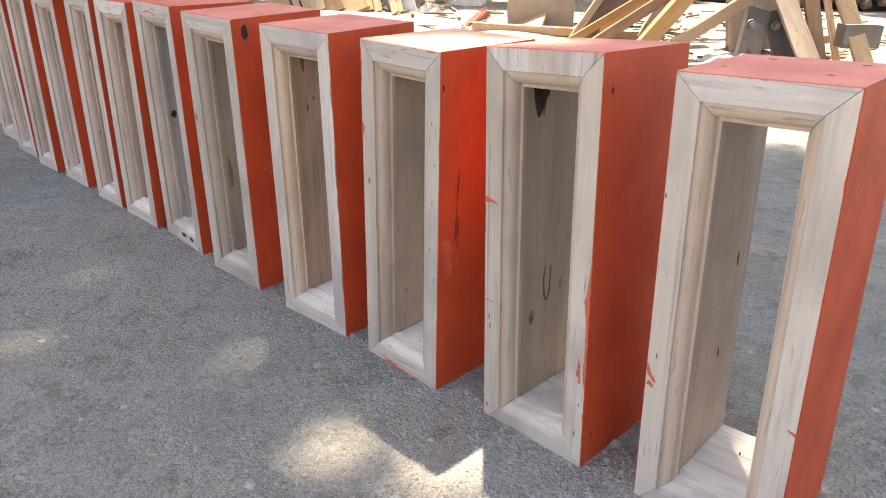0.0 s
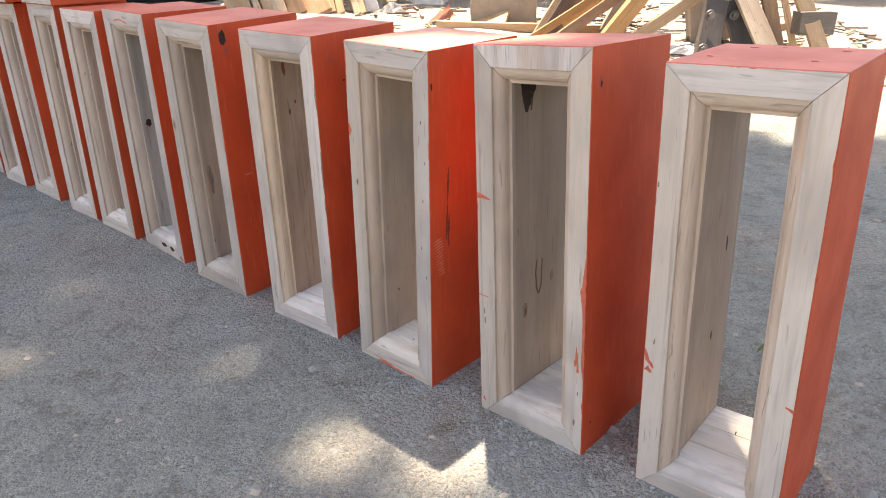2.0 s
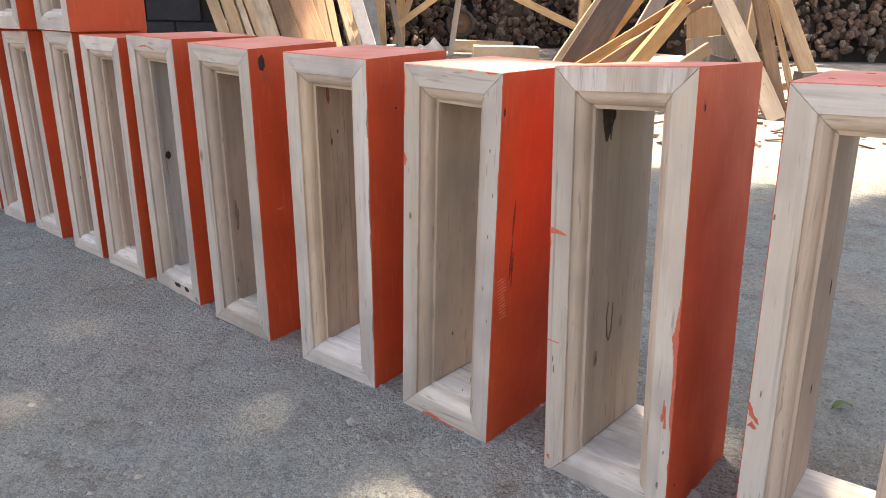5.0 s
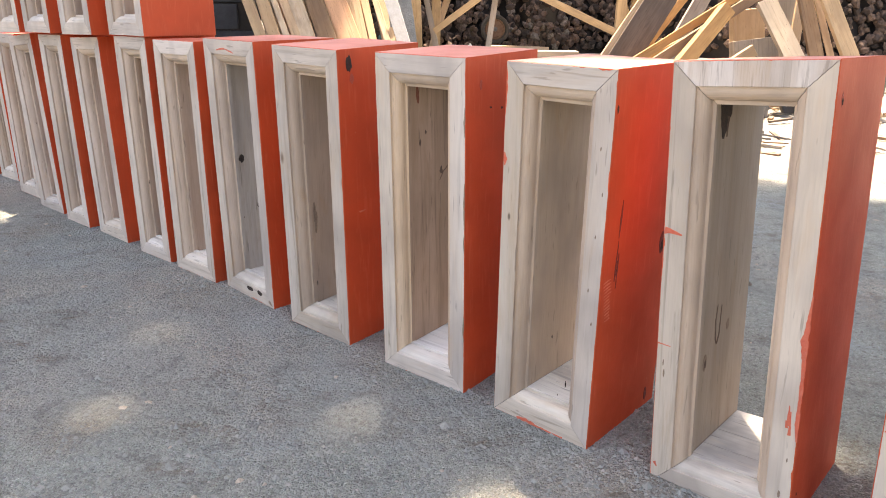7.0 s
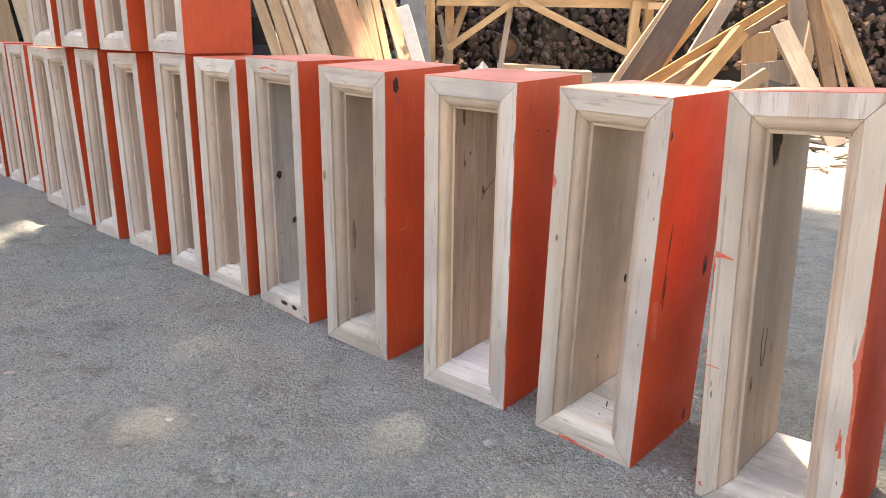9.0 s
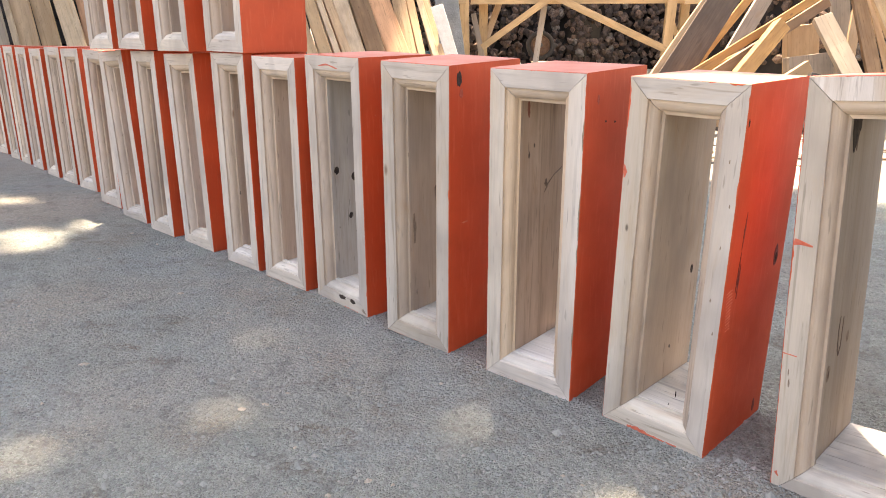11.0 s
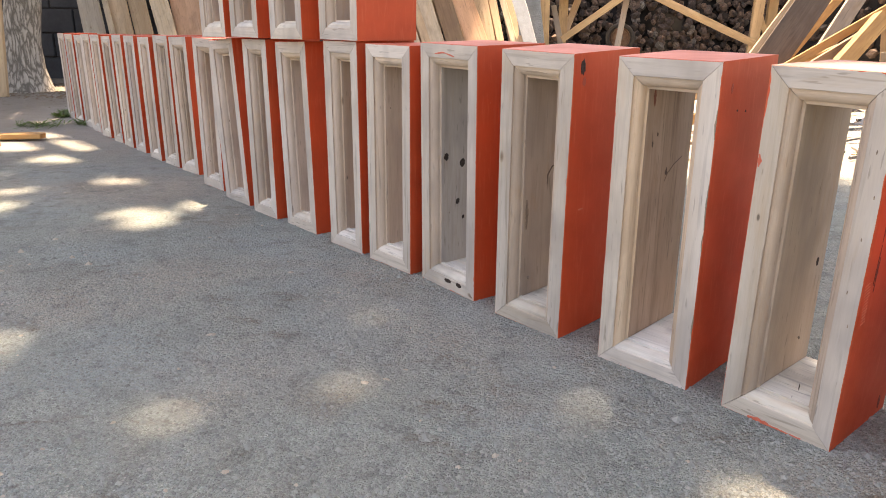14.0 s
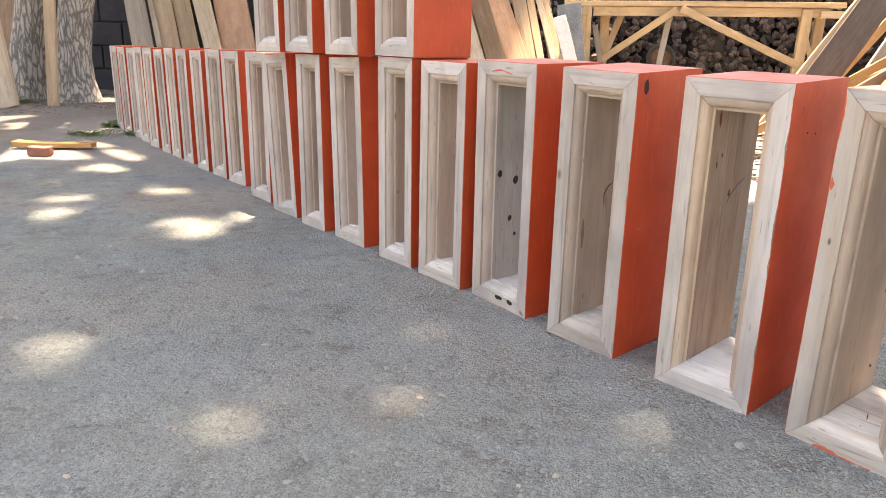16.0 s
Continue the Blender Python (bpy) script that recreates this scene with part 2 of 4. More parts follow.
def leaf_material(name, a, b):
    m = Nodes(name)
    r = m.n("NewGeometry").outputs["Random Per Island"]
    m.put(m.bsdf.inputs["Transmission Weight"], 0.0)
    return m.done(m.mix(r, a, b), 0.55)


ground_mat = ground_material()
bark = bark_material()
weed_leaf = leaf_material("weed green", (0.10, 0.17, 0.04), (0.16, 0.22, 0.06))
leaf = leaf_material("leaf green", (0.05, 0.10, 0.025), (0.09, 0.13, 0.03))


def grit_material():
    m = Nodes("crushed stone grit")
    r = m.n("NewGeometry").outputs["Random Per Island"]
    col = m.mix(m.span(r, 0.0, 0.75), (0.19, 0.208, 0.196), (0.335, 0.368, 0.346))
    col = m.mix(m.span(r, 0.965, 0.995), col, (0.42, 0.415, 0.39))
    return m.done(m.mix(m.math("MULTIPLY", m.noise(m.coords(shift=False), 400, 3), 0.5), col, (0.12, 0.115, 0.11)), 0.92)


pebble_mat = grit_material()
chip_mat = plain("pale chip", (0.50, 0.45, 0.38), (0.34, 0.30, 0.25), 30, 0.9)


def rock_material():
    m = Nodes("heap rock")
    g = m.math("FRACT", m.math("ADD", m.n("NewGeometry").outputs["Random Per Island"], m.n("ObjectInfo").outputs["Random"]))
    col = m.mix(m.span(g, 0.1, 0.9), (0.050, 0.036, 0.030), (0.22, 0.14, 0.10))
    col = m.mix(m.span(g, 0.93, 0.97), col, (0.24, 0.21, 0.18))
    n1 = m.noise(m.coords(shift=False), 40, 5, 0.7)
    col = m.mix(m.span(n1, 0.4, 0.7), col, (0.05, 0.036, 0.03))
    m.bump(n1, 0.8, 0.01)
    return m.done(col, 0.9)


rock_mat = rock_material()
# near black: painted shade between the heap's stones, and the block wall's mortar
gap_mortar_mat = plain("dark soil", (0.035, 0.028, 0.024), (0.02, 0.016, 0.014), 8, 0.95)
block_mat = plain("dark block wall", (0.050, 0.050, 0.055), (0.030, 0.030, 0.034), 5, 0.9, 0.6, 0.02)
concrete = plain("rough concrete", (0.34, 0.30, 0.24), (0.25, 0.22, 0.18), 9, 0.9)
rubber = plain("dusty tyre rubber", (0.085, 0.075, 0.065), (0.05, 0.045, 0.04), 20, 0.85)
rust = plain("rusty steel", (0.28, 0.17, 0.11), (0.16, 0.09, 0.06), 25, 0.7, metal=0.4)
steel = plain("dull steel", (0.22, 0.21, 0.20), (0.12, 0.115, 0.11), 40, 0.45, metal=0.9)
hole_mat = plain("dark knot", (0.050, 0.028, 0.018), (0.014, 0.008, 0.006), 90, 0.9, 0.8, 0.003)
plastic = plain("grey plastic sheet", (0.24, 0.25, 0.25), (0.13, 0.14, 0.14), 7, 0.35, 0.7, 0.03)
paper = plain("white scrap", (0.78, 0.76, 0.72), (0.62, 0.58, 0.52), 14, 0.8)
brick_red = plain("red brick", (0.36, 0.15, 0.10), (0.26, 0.10, 0.07), 18, 0.9)

# ---- mesh helpers ----


def smooth(a, b, v):
    k = min(1.0, max(0.0, (v - a) / (b - a)))
    return k * k * (3 - 2 * k)


def rise(x, y):
    """Height of the yard: level round the frames, rising towards the wood pile."""
    return 0.30 * smooth(3.6, 7.4, y) * smooth(-4.6, -2.2, x) + 0.5 * smooth(9, 16, y)


def mesh(name, verts, faces, mats, index=None, smooth=False):
    me = bpy.data.meshes.new(name)
    me.from_pydata([tuple(v) for v in verts], [], faces)
    for m in mats:
        me.materials.append(m)
    if index is not None:
        me.polygons.foreach_set("material_index", index)
    if smooth:
        me.polygons.foreach_set("use_smooth", [True] * len(me.polygons))
    me.update()
    return me


def part(name, data, parent, label=""):
    ob = new(name, data)
    ob.parent = parent
    return tagged(ob, label)


def box_data(name, sx, sy, sz, mat, bevel=0.004, wobble=0.0, seed=0, cuts=0):
    """A sawn block centred on x and y, standing on z = 0, with eased and slightly uneven edges."""
    rng = random.Random(seed)
    bm = bmesh.new()
    bmesh.ops.create_cube(bm, size=1, matrix=Matrix.Translation((0, 0, sz / 2)) @ Matrix.Diagonal((sx, sy, sz, 1)))
    if cuts:
        long = [e for e in bm.edges if abs(e.verts[0].co.z - e.verts[1].co.z) > sz * 0.5]
        bmesh.ops.subdivide_edges(bm, edges=long, cuts=cuts)
        for v in bm.verts:
            k = math.sin(v.co.z / sz * math.pi)
            v.co.x += k * wobble * 2 * math.sin(seed * 1.7)
            v.co.y += k * wobble * 2 * math.cos(seed * 2.3)
    for v in bm.verts:
        v.co += Vector([rng.uniform(-wobble, wobble) for _ in range(3)])
    if bevel:
        sharp = [e for e in bm.edges if len(e.link_faces) == 2 and e.calc_face_angle(0) > 0.6]
        bmesh.ops.bevel(bm, geom=sharp, offset=bevel, segments=1, affect="EDGES")
    me = bpy.data.meshes.new(name)
    bm.to_mesh(me)
    bm.free()
    me.materials.append(mat)
    return me


def along(a, b, facing=(0, 1, 0)):
    """The pose of a bar from a to b whose local z runs along it and whose broad side faces the given way."""
    a, b = Vector(a), Vector(b)
    z = (b - a).normalized()
    y = Vector(facing)
    y = (y - z * y.dot(z)).normalized()
    x = y.cross(z)
    m = Matrix((x, y, z)).transposed().to_4x4()
    m.translation = a
    return m, (b - a).length


COUNT = [0]


def bar(name, a, b, w, t, mat, bevel=0.003, wobble=0.003, facing=(0, 1, 0)):
    """One straight piece of timber as a mesh with its own pose."""
    COUNT[0] += 1
    m, length = along(a, b, facing)
    ob = new(name, box_data(name, w, t, length, mat, bevel, wobble, COUNT[0], 3))
    ob.matrix_world = m
    return ob


def plank(name, a, b, w, t, mat, label, group="", category="plank"):
    # a is the upper end, b the lower, which is drawn out until it stands on the ground
    a, b = Vector(a), Vector(b)
    way = (b - a).normalized()
    if way.z < -0.4:
        for _ in range(60):
            if b.z < rise(b.x, b.y) + 0.01:
                break
            b += way * 0.02
    return tagged(bar(name, b, a, w, t, mat), label, category, group)


# ---- ground ----


def build_ground():
    xs = np.concatenate([[-900, -200, -60, -25, -15], np.arange(-10, 8.01, 0.25), [12, 25, 60, 200, 900]])
    ys = np.concatenate([[-900, -200, -60, -20, -10, -6], np.arange(-4, 10.01, 0.25), [13, 18, 30, 60, 200, 900]])
    verts = [(x, y, rise(x, y) + (0.012 * noise.noise((x * 0.9, y * 0.9, 3)) if 2.4 < y < 12 else 0.0)) for y in ys for x in xs]
    nx = len(xs)
    faces = [(j * nx + i, j * nx + i + 1, (j + 1) * nx + i + 1, (j + 1) * nx + i) for j in range(len(ys) - 1) for i in range(nx - 1)]
    ob = new("ground", mesh("ground", verts, faces, [ground_mat], smooth=True))
    tagged(ob, "grey crushed-stone yard ground with dusty tan patches", "ground", kind="structure")


build_ground()

# ---- the wooden frames ----
ROW = pose(0, 0, 0, 0, 0, -40.4)        # local x runs along the row, local y to its back


def profile(depth, joints):
    """Section of a frame member: distance inward from its outer face, and depth from the front."""
    pts = [(0.0, 0.0015), (0.0015, 0.0), (0.0395, 0.0), (0.0405, 0.0010), (0.0405, 0.0060)]
    for k in range(8):
        a = k / 7 * math.pi / 2
        pts.append((0.0415 + 0.0172 * math.sin(a), 0.0060 + 0.0200 * (1 - math.cos(a))))
    pts += [(0.0592, 0.0290), (0.0635, 0.0295), (0.0645, 0.0305), (0.0645, 0.0400), (0.0560, 0.0405)]
    for v in (0.105, 0.172) if joints else ():
        pts += [(0.0560, v - 0.0014), (0.0535, v), (0.0560, v + 0.0014)]
    pts += [(0.0560, depth - 0.0015), (0.0545, depth), (0.0015, depth), (0.0, depth - 0.0015)]
    return pts


def member(name, side, w, h, depth, seed):
    """One mitred member of a frame: 'l' and 'r' stand upright, 't' and 'b' lie across."""
    rng = random.Random(seed)
    pts = profile(depth, side == "b")
    n, gap = len(pts), 0.0003 + rng.random() * 0.0004
    half = w / 2
    length = h if side in "lr" else w
    steps = 7 if side in "lr" else 4
    verts, inward = [], []

    def head(u):
        """The head's moulding stands a little further in than that of the stiles."""
        return u if u < 0.0405 else 0.0405 + (u - 0.0405) * 1.22

    wave = [0.0] + [rng.uniform(-0.0003, 0.0003) for _ in range(steps - 1)] + [0.0]
    for s in range(steps + 1):
        for u, v in pts:
            low, high = (u, head(u)) if side in "lr" else (u, u)
            q = low + gap + (length - low - high - 2 * gap) * s / steps
            du = (head(u) if side == "t" else u) + (wave[s] if u < 0.005 else 0)
            if side == "l":
                verts.append((-half + du, v, q))
            elif side == "r":
                verts.append((half - du, v, q))
            elif side == "t":
                verts.append((-half + q, v, h - du))
            else:
                verts.append((-half + q, v, du))
            inward.append(u)
    faces, index = [], []
    flip = side in "rb"
    for s in range(steps):
        for i in range(n):
            j = (i + 1) % n
            f = (s * n + i, s * n + j, (s + 1) * n + j, (s + 1) * n + i)
            faces.append(f if flip else f[::-1])
            ua, ub = pts[i][0], pts[j][0]
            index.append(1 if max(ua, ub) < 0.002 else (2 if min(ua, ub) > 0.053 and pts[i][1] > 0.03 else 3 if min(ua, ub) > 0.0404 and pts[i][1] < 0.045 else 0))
    for s, turn in ((0, flip), (steps, not flip)):
        f = [s * n + i for i in range(n)]
        faces.append(tuple(f[::-1] if turn else f))
        index.append(0)
    me = mesh(name, verts, faces, [frame_z if side in "lr" else frame_x, top_sheen_paint if side == "t" else red_paint, inner_z if side in "lr" else lit_inner_x, mould_z if side in "lr" else sill_x if side == "b" else mould_x], index)
    at = me.attributes.new("inward", "FLOAT", "POINT")
    at.data.foreach_set("value", inward)
    return me


def wooden_frame(x, y, w, h, d, yaw=0.0, lean=0.0, z=0.0, label="", group="wooden frames in the row", seed=0, pitch=0.0):
    """x, y: its front's lower corner away from the row's far end, in the row's own axes."""
    ob = new("wooden_frame")
    ob.matrix_world = ROW @ pose(x, y, z) @ pose(0, 0, 0, pitch, lean, yaw) @ pose(-w / 2, 0, 0)
    tagged(ob, label, "frame", group)
    for nm, side in (("stile", "l"), ("stile", "r"), ("head_rail", "t"), ("bottom_rail", "b")):
        part(nm, member(nm, side, w, h, d, seed * 4 + ord(side)), ob)
    return ob


def blot(parent, name, at, normal, rx, ry, label, mat=None, seed=0, proud=0.0008, rag=(0.75, 1.15)):
    """A shallow knot or hole lying on a face of a frame."""
    rng = random.Random(seed)
    ring = [(rx * math.cos(a) * rng.uniform(*rag), ry * math.sin(a) * rng.uniform(*rag)) for a in [k / 14 * math.tau for k in range(14)]]
    verts = [(0, 0, -0.0005)] + [(0.75 * x, 0.75 * y, 0.0002) for x, y in ring] + [(x, y, -0.0007) for x, y in ring]
    faces = [(0, 1 + k, 1 + (k + 1) % 14) for k in range(14)] + [(1 + k, 15 + k, 15 + (k + 1) % 14, 1 + (k + 1) % 14) for k in range(14)]
    ob = part(name, mesh(name, verts, faces, [mat or hole_mat]), parent, label)
    z = Vector(normal)
    up = Vector((0, 0, 1)) if abs(z.z) < 0.5 else Vector((0, 1, 0))
    m = Matrix((up.cross(z), up, z)).transposed().to_4x4()
    m.translation = Vector(at) + z * proud
    ob.matrix_local = m
    return ob


def dress(frame_ob, name, mat, slot=0):
    """Another timber for some faces of a frame's members: 0 flat face, 2 inside, 3 moulding."""
    for o in frame_ob.children:
        if o.name.startswith(name):
            o.data.materials[slot] = mat


BARE = "tall bare-wood frame with mitred moulded face and red-painted sides"
f0 = wooden_frame(0.7306, 0.019, 0.2475, 0.7669, 0.248, 0.5, -2.2, z=-0.002, label="pale wooden frame, red-painted sides, at the end of the row", seed=1, pitch=0.2)
f1 = wooden_frame(0.3754, 0.006, 0.2476, 0.7693, 0.2757, -1.6, -3.5, z=-0.002, label="wooden frame with saw-marked head rail and paint-smeared edge", seed=2, pitch=-1.2)
f2 = wooden_frame(-0.0003, 0, 0.2341, 0.737, 0.2775, -1.5, 0.5, z=-0.002, label="wooden frame with bright orange-red side and sunlit top", seed=3, pitch=0.4)
f3 = wooden_frame(-0.3229, 0.0113, 0.2421, 0.7404, 0.265, 2.4, 0.3, z=-0.002, label="wooden frame with yellowish moulding and knotty inner boards", seed=4, pitch=1.5)
f4 = wooden_frame(-0.6987, 0.008, 0.2297, 0.7406, 0.2785, 1.6, 1.1, z=-0.002, label="wooden frame with a knot hole in its red-painted side", seed=5, pitch=1.8)
f5 = wooden_frame(-1.0365, 0.0229, 0.265, 0.7457, 0.2576, -4.4, 0.3, z=-0.002, label="wooden frame with black knot holes in its bottom rail", seed=6, pitch=0.9)
far_row = (
    (-1.345, 0.03, 0.228, 0.0, 0.0),
    (-1.622, 0.035, 0.200, 0.5, -0.4),
    (-1.940, 0.045, 0.226, -1.0, -2.0),
    (-2.235, 0.04, 0.198, 0.0, -0.8),
    (-2.513, 0.06, 0.230, 0.0, -4.5),
    (-2.851, 0.10, 0.215, 0.5, 0.4),
    (-3.287, 0.17, 0.205, 1.5, -1.2),
    (-3.536, 0.17, 0.200, 0.0, -0.4),
    (-3.790, 0.17, 0.175, -0.5, -1.0),
    (-4.080, 0.19, 0.165, 0.0, -0.6),
    (-4.315, 0.20, 0.160, 0.0, -1.2),
    (-4.545, 0.215, 0.168, 0.0, -2.2),
    (-4.819, 0.23, 0.180, 0.6, -0.6),
    (-5.110, 0.26, 0.185, 0.0, -1.4),
    (-5.370, 0.285, 0.178, 0.0, -1.0),
    (-5.640, 0.30, 0.170, 2.0, -1.0),
    (-5.960, 0.33, 0.170, 0.0, -0.6),
)
for k, (x, y, wide, yaw, lean) in enumerate(far_row):
    wooden_frame(x, y, wide, 0.733 + 0.005 * math.sin(k * 2.1) - 0.070 * min(1, max(0, (-1.9 - x) / 4)), 0.25, yaw, lean, label="leaning " + BARE if lean < -1.9 else BARE, seed=10 + k)
for k, (x, y, yaw, lean) in enumerate(((-1.600, 0.02, 0.0, 0.0), (-1.905, 0.0, 0.0, -1.0), (-2.225, 0.0, 0.0, 0.0), (-2.50, 0.0, 0.0, -1.2))):
    wooden_frame(x, y, 0.226, 0.74, 0.25, yaw, lean, z=0.7385 - 0.010 * k / 3, label="wooden frame with red-painted sides stacked on the row", group="frames stacked on top", seed=40 + k)

sawn = wood("saw-marked wood", (0.66, 0.60, 0.545), (0.45, 0.37, 0.30), "z", 0.0, RED, 0.75, 0.9, 0.0, 0.3, 3.2)
dress(f1, "head_rail", sawn)
dress(f3, "stile", wood("reddish inner boards", (0.48, 0.35, 0.27), (0.31, 0.21, 0.15), "z", 0.15, None, 0.7, 0.8, 0.02, 0.5), 2)
dress(f3, "stile", wood("yellow moulding wood", (0.66, 0.505, 0.375), (0.52, 0.375, 0.26), "z", 0.2, None, 0.6, 0.6), 3)
# this top's red is paled to imitate the strong sun on it
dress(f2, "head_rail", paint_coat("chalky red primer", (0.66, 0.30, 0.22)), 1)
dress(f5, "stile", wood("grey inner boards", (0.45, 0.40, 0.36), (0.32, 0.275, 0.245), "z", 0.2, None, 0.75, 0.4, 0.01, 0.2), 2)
# inner boards of the two end frames, darkened in colour for the shade inside
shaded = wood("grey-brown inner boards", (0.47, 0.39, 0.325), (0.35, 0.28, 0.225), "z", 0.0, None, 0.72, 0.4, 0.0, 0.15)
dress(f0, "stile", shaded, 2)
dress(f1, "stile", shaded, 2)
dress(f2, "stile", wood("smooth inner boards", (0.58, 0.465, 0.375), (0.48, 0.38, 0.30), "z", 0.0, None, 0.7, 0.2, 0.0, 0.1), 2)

# knots, holes and smears
filled = plain("painted nail dent", (0.40, 0.075, 0.04), (0.30, 0.05, 0.03), 60, 0.6)
dark_red = plain("dark red crack", (0.20, 0.03, 0.02), (0.10, 0.02, 0.015), 90, 0.7)
scuffed = plain("scuffed primer", (0.66, 0.22, 0.13), (0.55, 0.12, 0.06), 60, 0.7)
thin_paint = plain("thin smear of red paint", (0.66, 0.17, 0.10), (0.60, 0.09, 0.045), 90, 0.6)
stain_mat = plain("brown knot stain", (0.16, 0.105, 0.075), (0.09, 0.055, 0.04), 120, 0.85)
ring_mat = plain("knot rim", (0.30, 0.22, 0.165), (0.20, 0.14, 0.10), 90, 0.85)


def tongue(parent, name, pts, normal, label, mat, seed=0, rag=0.3, proud=0.0007):
    """A ragged flat streak through the points (place, half width) on a face of a frame."""
    rng = random.Random(seed)
    z = Vector(normal)
    line = []
    for (a, wa), (b, wb) in zip(pts, pts[1:]):
        a, b = Vector(a), Vector(b)
        steps = max(2, int((b - a).length / 0.0035))
        line += [(a.lerp(b, k / steps), wa + (wb - wa) * k / steps) for k in range(steps)]
    line.append((Vector(pts[-1][0]), pts[-1][1]))
    way = (Vector(pts[-1][0]) - Vector(pts[0][0])).normalized()
    side = z.cross(way)
    verts, faces = [], []
    kl = kr = 1.0
    for p, w in line:
        kl += (rng.uniform(1 - 1.5 * rag, 1 + 1.5 * rag) - kl) * 0.45
        kr += (rng.uniform(1 - 1.5 * rag, 1 + 1.5 * rag) - kr) * 0.45
        l, r = w * max(0.1, kl), w * max(0.1, kr)
        verts += [p - side * (l + 0.0004) - z * 0.0004, p - side * l + z * proud, p + side * r + z * proud, p + side * (r + 0.0004) - z * 0.0004]
    for k in range(len(line) - 1):
        for i in range(3):
            faces.append((4 * k + i, 4 * k + i + 1, 4 * k + 5 + i, 4 * k + 4 + i))
    return part(name, mesh(name, verts, faces, [mat]), parent, label)


FRONT, SIDE = (0, -1, 0), (1, 0, 0)
# the inner and the painted face of each of the near frames
IN0, IN1, IN2, IN3, IN4, IN5 = (0.056 - w / 2 for w in (0.2475, 0.2476, 0.2341, 0.2421, 0.2297, 0.265))
SIDE1, SIDE2, SIDE3, SIDE4 = (w / 2 for w in (0.2476, 0.2341, 0.2421, 0.2297))
# end frame: smear, paint flecks and small knots on its face
tongue(f0, "paint_smear", [((-0.122, 0, 0.285), 0.0012), ((-0.117, 0, 0.268), 0.004), ((-0.105, 0, 0.252), 0.0015)], FRONT, "smear of red paint", thin_paint, 1, 0.6)
tongue(f0, "paint_smear", [((-0.118, 0, 0.250), 0.0045), ((-0.108, 0, 0.243), 0.002)], FRONT, "smear of red paint", thin_paint, 2, 0.6)
tongue(f0, "paint_smear", [((0.1235, 0, 0.254), 0.003), ((0.110, 0, 0.259), 0.0012)], FRONT, "smear of red paint", thin_paint, 3, 0.5)
tongue(f0, "paint_smear", [((-0.045, 0, 0.004), 0.004), ((0.0, 0, 0.006), 0.006), ((0.03, 0, 0.003), 0.002)], FRONT, "smear of red paint", thin_paint, 4, 0.7)
for x, z, rx, rz in ((-0.120, 0.579, 0.003, 0.007), (-0.107, 0.303, 0.002, 0.009)):
    blot(f0, "small_knot", (x, 0, z), FRONT, rx * 0.55, rz * 0.7, "small brown knot", ring_mat, seed=int(z * 900))
blot(f0, "knot_hole", (IN0, 0.196, 0.429), SIDE, 0.004, 0.016, "dark knot", stain_mat, seed=8)
blot(f0, "knot_hole", (IN0, 0.165, 0.255), SIDE, 0.003, 0.010, "dark knot", stain_mat, seed=9)
for x, y in ((-0.088, 0.081), (0.074, 0.204), (-0.06, 0.20), (0.06, 0.08)):
    blot(f0, "nail_head", (x, y, 0.7669), (0, 0, 1), 0.007, 0.0035, "sunk nail mark", filled, seed=int(y * 100))
# second frame: dark wedge-shaped knot, cracks, ring knot, long smear
tongue(f1, "knot_hole", [((IN1, 0.092, 0.7125), 0.026), ((IN1, 0.092, 0.680), 0.023), ((IN1, 0.090, 0.660), 0.014), ((IN1, 0.087, 0.638), 0.003)], SIDE, "dark wedge-shaped knot stain", hole_mat, 12, 0.12)
tongue(f1, "knot_hole", [((IN1, 0.105, 0.675), 0.005), ((IN1, 0.102, 0.640), 0.002)], SIDE, "brown stain below the knot", stain_mat, 13, 0.3)
tongue(f1, "grain_crack", [((IN1, 0.124, 0.330), 0.0008), ((IN1, 0.119, 0.300), 0.0017), ((IN1, 0.124, 0.262), 0.0022), ((IN1, 0.131, 0.250), 0.0022)], SIDE, "dark grain crack", stain_mat, 14)
tongue(f1, "grain_crack", [((IN1, 0.131, 0.252), 0.002), ((IN1, 0.139, 0.268), 0.0018), ((IN1, 0.143, 0.325), 0.001)], SIDE, "dark grain crack", stain_mat, 15)
blot(f1, "knot", (IN1, 0.179, 0.276), SIDE, 0.006, 0.013, "small brown knot", ring_mat, seed=16)
blot(f1, "knot", (IN1, 0.082, 0.228), SIDE, 0.0085, 0.018, "ring-shaped knot", ring_mat, seed=17, rag=(0.9, 1.1))
blot(f1, "knot_core", (IN1, 0.083, 0.226), SIDE, 0.0035, 0.009, "dark core of the knot", stain_mat, seed=18, proud=0.0014)
blot(f1, "screw_hole", (SIDE1, 0.028, 0.712), SIDE, 0.006, 0.011, "dented screw hole", filled, seed=4)
blot(f1, "screw_core", (SIDE1, 0.028, 0.708), SIDE, 0.0028, 0.006, "dark screw hole", seed=5, proud=0.0014)
tongue(f1, "paint_smear", [((0.1230, 0, 0.420), 0.0007), ((0.1215, 0, 0.385), 0.0022), ((0.1185, 0, 0.345), 0.0050), ((0.1205, 0, 0.310), 0.0030), ((0.1215, 0, 0.250), 0.0022), ((0.1205, 0, 0.205), 0.0030), ((0.1225, 0, 0.172), 0.0010)], FRONT, "long smear of red paint along the edge", thin_paint, 21, 0.35)
